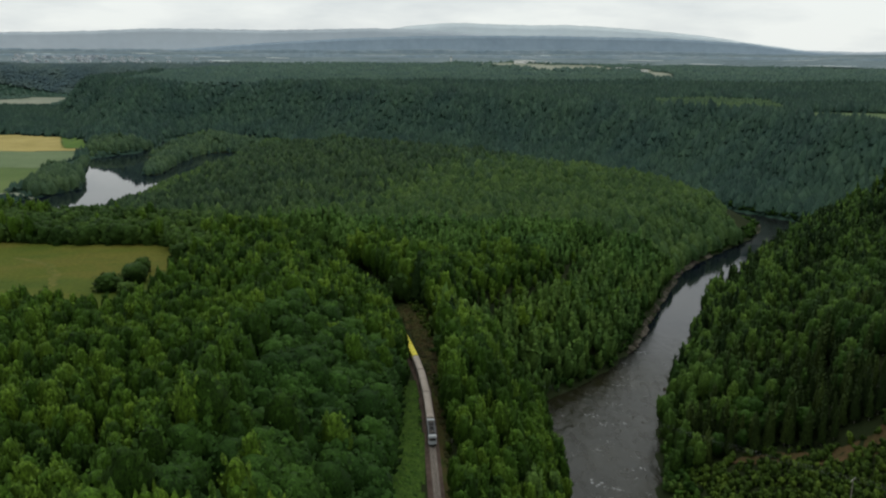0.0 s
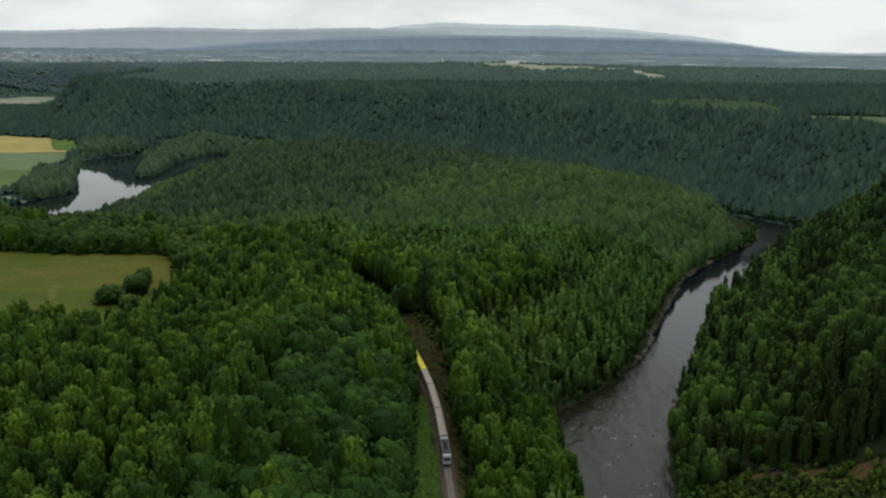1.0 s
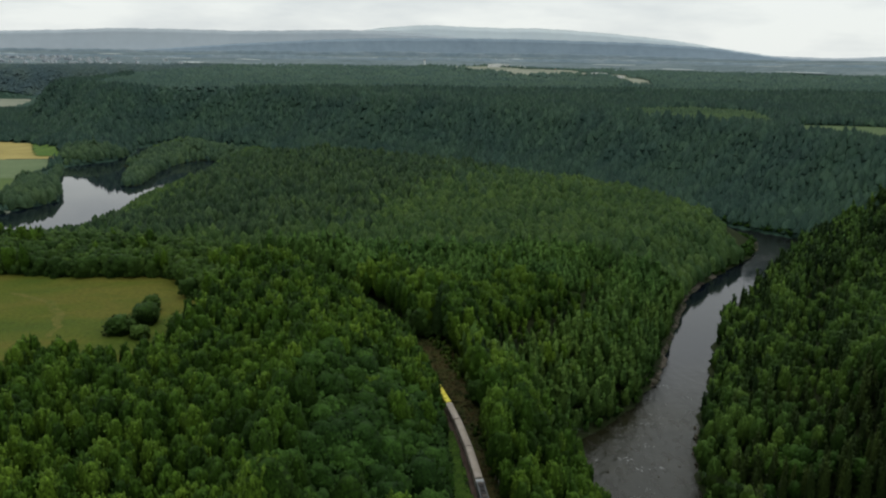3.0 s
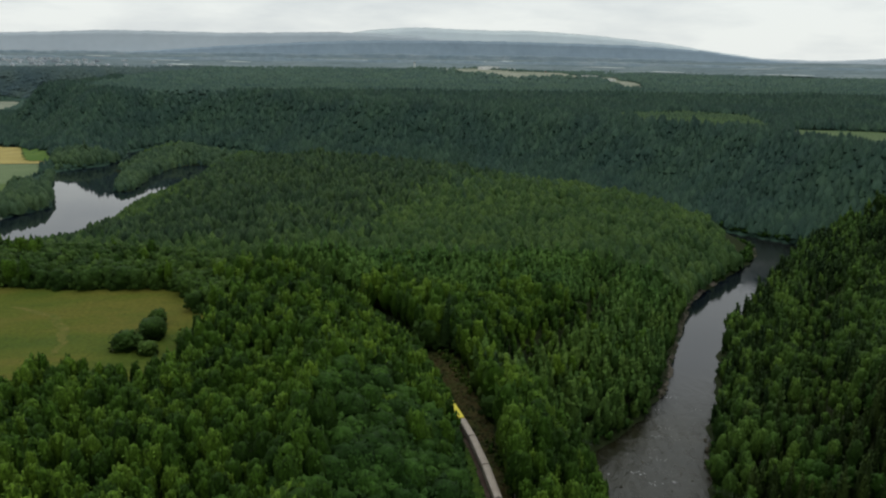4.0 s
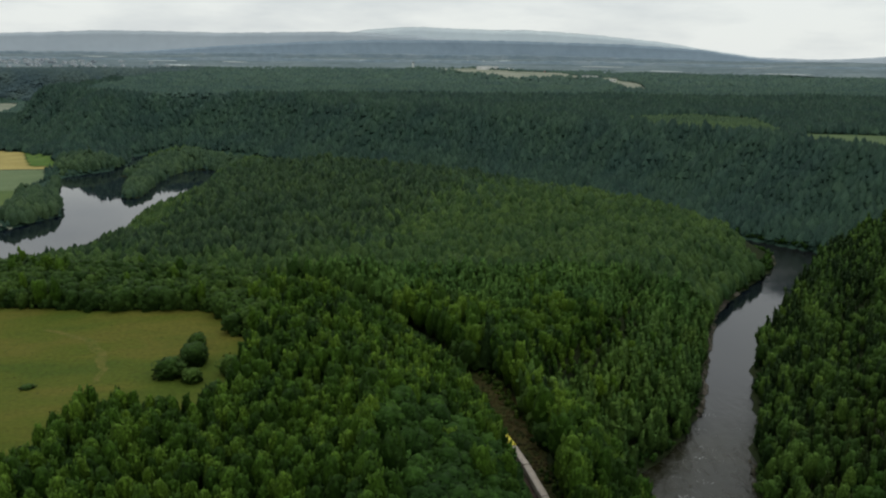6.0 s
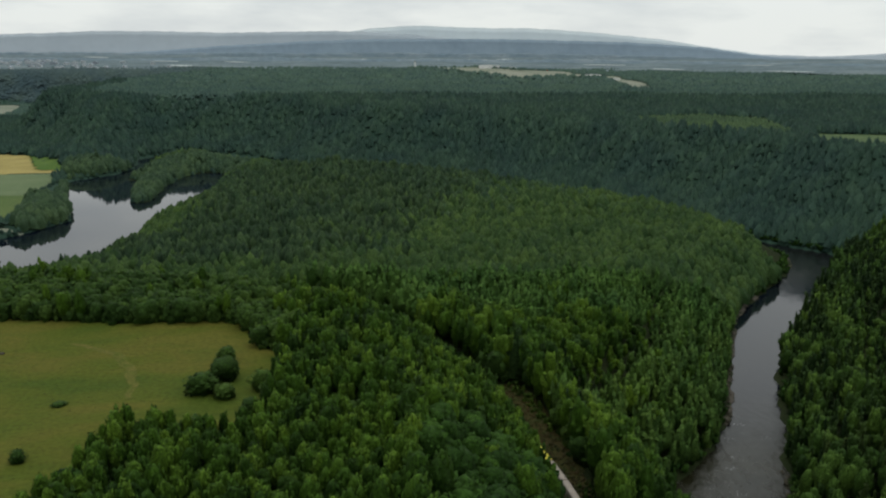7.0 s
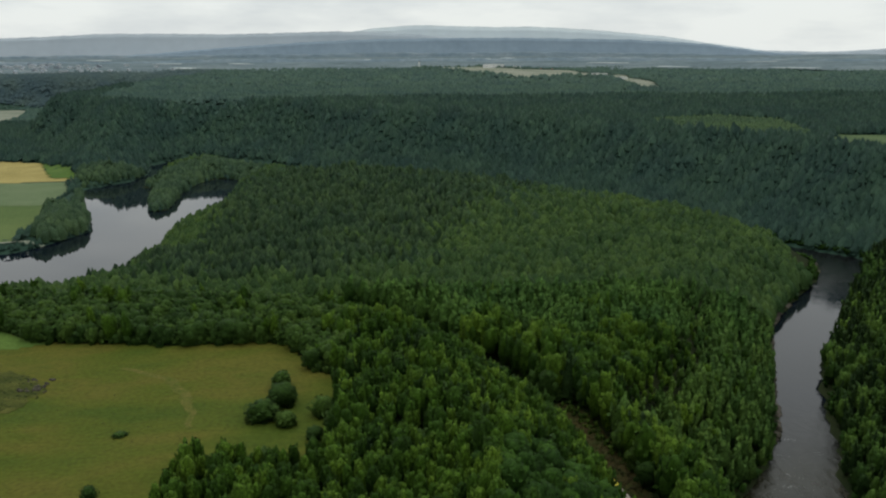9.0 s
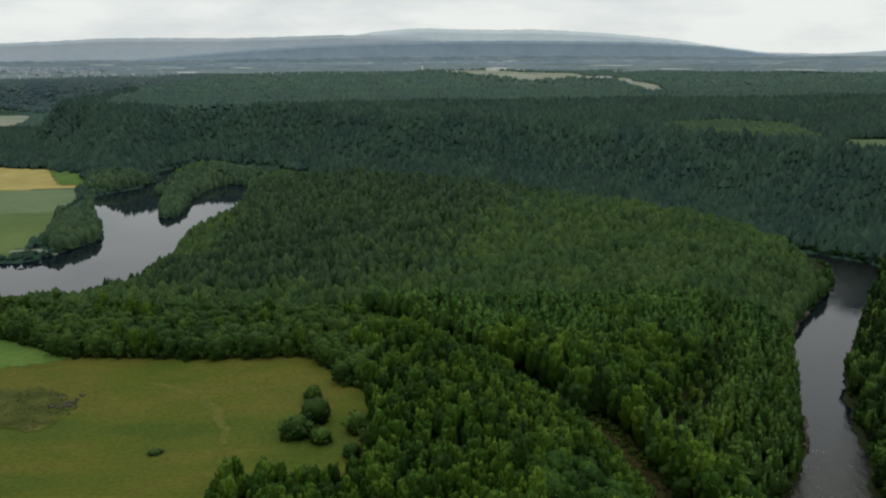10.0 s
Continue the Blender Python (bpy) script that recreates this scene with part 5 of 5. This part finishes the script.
def locomotive():
    ob = tagged(new("locomotive"), "grey electric locomotive with white cab ends", "locomotive")
    bm = bmesh.new()
    block(bm, -1.48, 1.48, -5.9, 5.9, 1.0, 3.75, 0.12)
    part("body", bm, M_loco, ob, "dark grey machine-room body")
    for sgn, name in ((-1, "rear_cab"), (1, "front_cab")):
        bm = bmesh.new()
        lo, hi = (-8.6, -5.85) if sgn < 0 else (5.85, 8.6)
        block(bm, -1.48, 1.48, lo, hi, 0.95, 3.85, 0.16, (0.9, 0) if sgn < 0 else (0, 0.9))
        cab = part(name, bm, M_cab, ob, "white driver's cab with a sloping front")
        bm = bmesh.new()
        y = -8.25 if sgn < 0 else 8.25
        block(bm, -1.2, 1.2, y - 0.2, y + 0.2, 2.45, 3.25, 0.06, (0.26, -0.26) if sgn < 0 else (-0.26, 0.26))
        part("windscreen", bm, M_dark, cab, "dark windscreen")
        bm = bmesh.new()
        y = 8.6 * sgn
        for x in (-0.88, 0.88):
            bmesh.ops.create_cone(bm, cap_ends=True, segments=12, radius1=0.22, radius2=0.22, depth=0.5, matrix=pose(x, y + 0.2 * sgn, 0.85, 90, 0, 0))
        part("buffers", bm, M_dark, cab, "round black buffers")
    bm = bmesh.new()
    block(bm, -0.95, 0.95, -5.2, -1.6, 3.74, 4.02, 0.05)
    block(bm, -0.8, 0.8, -1.0, 1.4, 3.74, 4.1, 0.05)
    block(bm, -0.95, 0.95, 2.0, 5.2, 3.74, 4.0, 0.05)
    part("roof_equipment", bm, M_dark, ob, "dark roof equipment")
    for y in (-4.4, 4.4):
        bm = bmesh.new()
        for x in (-0.45, 0.45):
            block(bm, x - 0.03, x + 0.03, y - 1.0, y + 1.0, 4.06, 4.12)
        block(bm, -0.85, 0.85, y - 0.06, y + 0.06, 4.2, 4.26)
        block(bm, -0.85, 0.85, y - 0.36, y - 0.3, 4.2, 4.26)
        part("pantograph", bm, M_steel, ob, "folded steel pantograph")
    bm = bmesh.new()
    block(bm, -1.35, 1.35, -8.3, 8.3, 0.62, 1.02, 0.05)
    part("underframe", bm, M_dark, ob, "black underframe")
    for y in (-4.9, 4.9):
        add_bogie(ob, y)
    return ob, 17.6


def covered_wagon(length):
    ob = tagged(new("freight_wagon"), "long covered freight wagon with a beige rounded roof", "wagon", "wagons of the train")
    h = length / 2
    bm = bmesh.new()
    arched(bm, 2.9, -h + 0.15, h - 0.15, 1.15, 3.75, 0.45)
    body = part("body", bm, M_beige, ob)
    for k in range(1, int(length / 3.1)):
        bm = bmesh.new()
        y = -h + k * 3.1
        block(bm, -1.475, 1.475, y - 0.04, y + 0.04, 1.2, 3.32)
        part("rib", bm, M_beige, body)
    bm = bmesh.new()
    block(bm, -1.3, 1.3, -h, h, 0.8, 1.16, 0.04)
    part("underframe", bm, M_dark, ob, "black underframe")
    for y in (-h + 3.4, h - 3.4):
        add_bogie(ob, y)
    return ob


def flat_wagon(length):
    ob = tagged(new("container_wagon"), "dark flat wagon carrying yellow containers", "wagon", "wagons of the train")
    h = length / 2
    bm = bmesh.new()
    block(bm, -1.25, 1.25, -h, h, 0.8, 1.15, 0.05)
    part("deck", bm, M_dark, ob)
    for y in (-h + 2.6, h - 2.6):
        add_bogie(ob, y)
    return ob


def container(length):
    ob = tagged(new("container"), "bright yellow freight container on a flat wagon", "container", "containers of the train")
    h = length / 2
    bm = bmesh.new()
    block(bm, -1.25, 1.25, -h + 0.05, h - 0.05, 0.0, 2.55, 0.05)
    part("body", bm, M_yellow, ob)
    for x in (-1.25, 1.25):
        for y in (-h, h):
            bm = bmesh.new()
            block(bm, x - 0.06, x + 0.06, y - 0.06 + (0.06 if y < 0 else -0.06), y + 0.06 + (0.06 if y < 0 else -0.06), 0, 2.6)
            part("corner_post", bm, M_yellow, ob)
    bm = bmesh.new()
    for k in range(9):
        y = -h + 0.5 + k * (length - 1.0) / 8
        block(bm, -1.15, 1.15, y - 0.12, y + 0.12, 2.54, 2.58)
    part("roof_panel", bm, M_yellow, ob, "corrugated yellow roof panel")
    bm = bmesh.new()
    block(bm, -0.5, -0.1, -0.6, 0.6, 2.585, 2.6)
    part("roof_mark", bm, M_dark, ob, "dark mark on the roof")
    return ob


engine, L = locomotive()
s = s_at_y(293) - L / 2
set_on_track(engine, s, L)
s += L / 2 + 0.4
for length in (24.6, 24.6, 16.6):
    w = covered_wagon(length)
    set_on_track(w, s + length / 2, length)
    s += length + 0.45
for _ in range(2):
    w = flat_wagon(15.9)
    set_on_track(w, s + 7.95, 15.9)
    for dy in (-3.95, 3.95):
        c = container(7.6)
        c.matrix_world = w.matrix_world @ pose(0, dy, 1.16)
    s += 15.9 + 0.4
for length in (24.6, 24.6, 24.6):
    w = covered_wagon(length)
    set_on_track(w, s + length / 2, length)
    s += length + 0.45


def trackside_post(x, y, tall):
    ob = tagged(new("trackside_post"), "slim pale metal post beside the track", "post", "posts along the track")
    ob.location = (x, y, float(height(x, y)) - 0.2)
    bm = bmesh.new()
    bmesh.ops.create_cone(bm, cap_ends=True, segments=10, radius1=0.16, radius2=0.11, depth=tall, matrix=pose(0, 0, tall / 2))
    part("post", bm, M_wire, ob)
    bm = bmesh.new()
    block(bm, -0.35, 0.35, -0.35, 0.35, 0, 0.45, 0.04)
    part("footing", bm, M_gravel, ob, "concrete footing")


trackside_post(8.9, 369, 5.5)
trackside_post(-12.0, 247, 5.0)


# ---- the power line across the river ----
def power_pole(x, y, tall):
    ob = tagged(new("power_pole"), "weathered wooden power pole with a crossarm", "power pole", "poles of the power line")
    z = float(height(x, y)) - 0.3
    ob.matrix_world = pose(x, y, z, 0, 0, 39)
    bm = bmesh.new()
    bmesh.ops.create_cone(bm, cap_ends=True, segments=10, radius1=0.18, radius2=0.12, depth=tall, matrix=pose(0, 0, tall / 2))
    part("pole", bm, M_wood, ob)
    bm = bmesh.new()
    block(bm, -1.9, 1.9, -0.07, 0.07, tall - 0.6, tall - 0.42, 0.02)
    arm = part("crossarm", bm, M_wood, ob)
    for ox in (-1.7, -0.6, 0.6, 1.7):
        bm = bmesh.new()
        bmesh.ops.create_cone(bm, cap_ends=True, segments=8, radius1=0.09, radius2=0.05, depth=0.3, matrix=pose(ox, 0, tall - 0.28))
        part("insulator", bm, M_wall, arm, "white insulator")
    return ob, [ob.matrix_world @ Vector((ox, 0, tall - 0.14)) for ox in (-1.7, -0.6, 0.6, 1.7)]


def wire(a, b, sag):
    n, r, V, F = 28, 0.009, [], []
    for k in range(n + 1):
        t = k / n
        p = a.lerp(b, t)
        p.z -= 4 * sag * t * (1 - t)
        for j in range(4):
            V.append((p.x + r * math.cos(1.5708 * j) * 0.7, p.y + r * math.cos(1.5708 * j) * 0.7, p.z + r * math.sin(1.5708 * j)))
    for k in range(n):
        for j in range(4):
            F.append((k * 4 + j, k * 4 + (j + 1) % 4, k * 4 + 4 + (j + 1) % 4, k * 4 + 4 + j))
    return tagged(new("power_line_wire", sheet("power_line_wire", V, F, M_wire)), "thin pale power line wire hanging across the river", "wire", "wires of the power line")


_, ends_a = power_pole(146, 254, 12)
_, ends_b = power_pole(46, 376, 12)
_, ends_c = power_pole(238, 142, 12)
for p, q in zip(ends_a, ends_b):
    wire(p, q, 2.5)
for p, q in zip(ends_a, ends_c):
    wire(p, q, 2.0)


# ---- the meadow ----
for k, (x, y, wide, tall) in enumerate([(-151, 389, 7.0, 9.5), (-143.5, 405, 7.4, 10.5), (-140, 383, 5.0, 6.5), (-146, 424, 5.0, 8.5), (-124.6, 391, 5.8, 9.5), (-118.6, 374, 5.2, 12), (-127, 368, 4.2, 6)]):
    sc = tall / 11.5
    single_tree("bush", x, y, float(height(x, y)) - 0.15, sc, k * 1.3, "dense rounded bush standing in the meadow", wide / 4.2 / sc, k, "bushes of the meadow")
single_tree("bush", -203.5, 328, float(height(-203.5, 328)) - 0.15, 0.46, 0.7, "dense rounded bush standing in the meadow", 1.5, 2, "bushes of the meadow")
single_tree("birch", -135, 349, float(height(-135, 349)) - 0.1, 0.52, 0.3, "slim young birch at the meadow's edge", 0.75, 2, "bushes of the meadow")
single_tree("bush", -207.5, 380.5, float(height(-207.5, 380.5)) - 0.2, 0.19, 0.4, "low tuft of bushes in the open meadow", 4.0, 1, "bushes of the meadow")
bushes("heath_patch", (-340, -256, 400, 456), 1.6, lambda x, y: inside(HEATH, x, y) & (wobble(x, y, 13, 0.7) > -0.25), TUFT, (0.06, 0.16), M_heathleaf, "dark heath and scrub in a hollow of the meadow")
bushes("meadow_tussocks", (-420, -122, 245, 530), 6.5, lambda x, y: inside(MEADOW, x, y) & (wobble(x, y, 90, 1.2) > 0.25), TUFT, (0.04, 0.10), M_heathleaf, "scattered low tussocks in the meadow grass")
bushes("meadow_edge_bushes", (-420, -110, 236, 560), 3.0, lambda x, y: ~inside(MEADOW, x, y) & inside([(px * 1.02 + (3 if px < -200 else 1), py + (5 if py > 420 else -5)) for px, py in MEADOW], x, y),
       BUSH, (0.28, 0.7), M_edge, "rounded bushes along the meadow's edge")
for k in range(26):
    bx, by = rnd.uniform(-270, -255), rnd.uniform(427, 447)
    ob = tagged(new("field_stone", rnd.choice(BOULDERS)), "dark stone in a heap at the hollow's edge", "rock", "stones in the meadow")
    ob.location = (bx, by, float(height(bx, by)) + 0.3)
    q = rnd.uniform(0.5, 1.3)
    ob.scale, ob.rotation_euler = (q, q * 1.2, q), (rnd.random(), rnd.random(), rnd.random() * 6)


# ---- far buildings and fields ----
def gable_house(x, y, z, w, d, h, roof_h, turn, wall_mat, name, label, group, roof_mat=None):
    ob = tagged(new(name), label, "building", group)
    ob.matrix_world = pose(x, y, z - 0.4, 0, 0, turn)
    bm = bmesh.new()
    a = [bm.verts.new((sx * w / 2, -d / 2, q)) for sx, q in ((-1, 0), (1, 0), (1, h))] + [bm.verts.new((0, -d / 2, h + roof_h)), bm.verts.new((-w / 2, -d / 2, h))]
    b = [bm.verts.new(v.co + Vector((0, d, 0))) for v in a]
    bm.faces.new(a)
    bm.faces.new(b[::-1])
    for k in (0, 1, 4):
        bm.faces.new((a[k], a[(k + 1) % 5], b[(k + 1) % 5], b[k]))
    bmesh.ops.recalc_face_normals(bm, faces=bm.faces)
    part("wall", bm, wall_mat, ob)
    bm = bmesh.new()
    e, t = 0.5, 0.25
    for sx in (-1, 1):
        p = [Vector((sx * (w / 2 + e), -d / 2 - e, h - e * roof_h / (w / 2) + 0.03)), Vector((sx * (w / 2 + e), d / 2 + e, h - e * roof_h / (w / 2) + 0.03)), Vector((0, d / 2 + e, h + roof_h + 0.03)), Vector((0, -d / 2 - e, h + roof_h + 0.03))]
        lo = [bm.verts.new(v) for v in p]
        hi = [bm.verts.new(v + Vector((0, 0, t))) for v in p]
        bm.faces.new(lo)
        bm.faces.new(hi)
        for k in range(4):
            bm.faces.new((lo[k], lo[(k + 1) % 4], hi[(k + 1) % 4], hi[k]))
    bmesh.ops.recalc_face_normals(bm, faces=bm.faces)
    part("roof", bm, roof_mat or M_roof, ob, "pitched grey roof")
    for k in range(3):
        bm = bmesh.new()
        xx = -w / 2 + (k + 0.5) * w / 3
        block(bm, xx - 0.6, xx + 0.6, -d / 2 - 0.06, -d / 2 + 0.06, h * 0.3, h * 0.75)
        part("window", bm, M_dark, ob, "dark window")
    return ob


gable_house(-700, 1706, float(height(-700, 1706)), 14, 10, 5.5, 3.5, 20, M_wall, "farmhouse", "white farmhouse beside the grain field", "farm buildings")
gable_house(-722, 1724, float(height(-722, 1724)), 20, 11, 5.5, 4, 60, M_redwall, "barn", "red wooden barn beside the grain field", "farm buildings")
for x, y, w, d, h, m in [(455, 3790, 95, 30, 13, M_wall), (545, 3730, 38, 22, 11, M_wall), (592, 3690, 30, 20, 9, M_wall), (640, 3610, 80, 25, 9, M_redwall), (420, 3810, 20, 16, 9, M_wall),
                         (705, 2980, 60, 18, 6, M_wall), (690, 2650, 30, 14, 6, M_wall)]:
    gable_house(x, y, float(height(x, y)), w, d, h, h * 0.22, -8, m, "hangar", "low pale airfield building with a flat-pitched roof" if m is M_wall else "dark red airfield building", "airfield buildings")
tower = tagged(new("airfield_mast"), "slim white tower at the end of the airfield", "tower")
tower.location = (128, 3850, float(height(128, 3850)))
bm = bmesh.new()
block(bm, -3, 3, -3, 3, 0, 26, 0.2)
part("shaft", bm, M_wall, tower)
bm = bmesh.new()
block(bm, -4, 4, -4, 4, 26, 31, 0.3)
part("cabin", bm, M_roof, tower)


def on_lowland(az, r):
    a = radians(az)
    x, y = r * math.sin(a), r * math.cos(a)
    return x, y, float(lowland_level(r) + 3 * wobble(r * a, r, 500))


for k in range(70):  # the small town, with haze put into its wall and roof colours
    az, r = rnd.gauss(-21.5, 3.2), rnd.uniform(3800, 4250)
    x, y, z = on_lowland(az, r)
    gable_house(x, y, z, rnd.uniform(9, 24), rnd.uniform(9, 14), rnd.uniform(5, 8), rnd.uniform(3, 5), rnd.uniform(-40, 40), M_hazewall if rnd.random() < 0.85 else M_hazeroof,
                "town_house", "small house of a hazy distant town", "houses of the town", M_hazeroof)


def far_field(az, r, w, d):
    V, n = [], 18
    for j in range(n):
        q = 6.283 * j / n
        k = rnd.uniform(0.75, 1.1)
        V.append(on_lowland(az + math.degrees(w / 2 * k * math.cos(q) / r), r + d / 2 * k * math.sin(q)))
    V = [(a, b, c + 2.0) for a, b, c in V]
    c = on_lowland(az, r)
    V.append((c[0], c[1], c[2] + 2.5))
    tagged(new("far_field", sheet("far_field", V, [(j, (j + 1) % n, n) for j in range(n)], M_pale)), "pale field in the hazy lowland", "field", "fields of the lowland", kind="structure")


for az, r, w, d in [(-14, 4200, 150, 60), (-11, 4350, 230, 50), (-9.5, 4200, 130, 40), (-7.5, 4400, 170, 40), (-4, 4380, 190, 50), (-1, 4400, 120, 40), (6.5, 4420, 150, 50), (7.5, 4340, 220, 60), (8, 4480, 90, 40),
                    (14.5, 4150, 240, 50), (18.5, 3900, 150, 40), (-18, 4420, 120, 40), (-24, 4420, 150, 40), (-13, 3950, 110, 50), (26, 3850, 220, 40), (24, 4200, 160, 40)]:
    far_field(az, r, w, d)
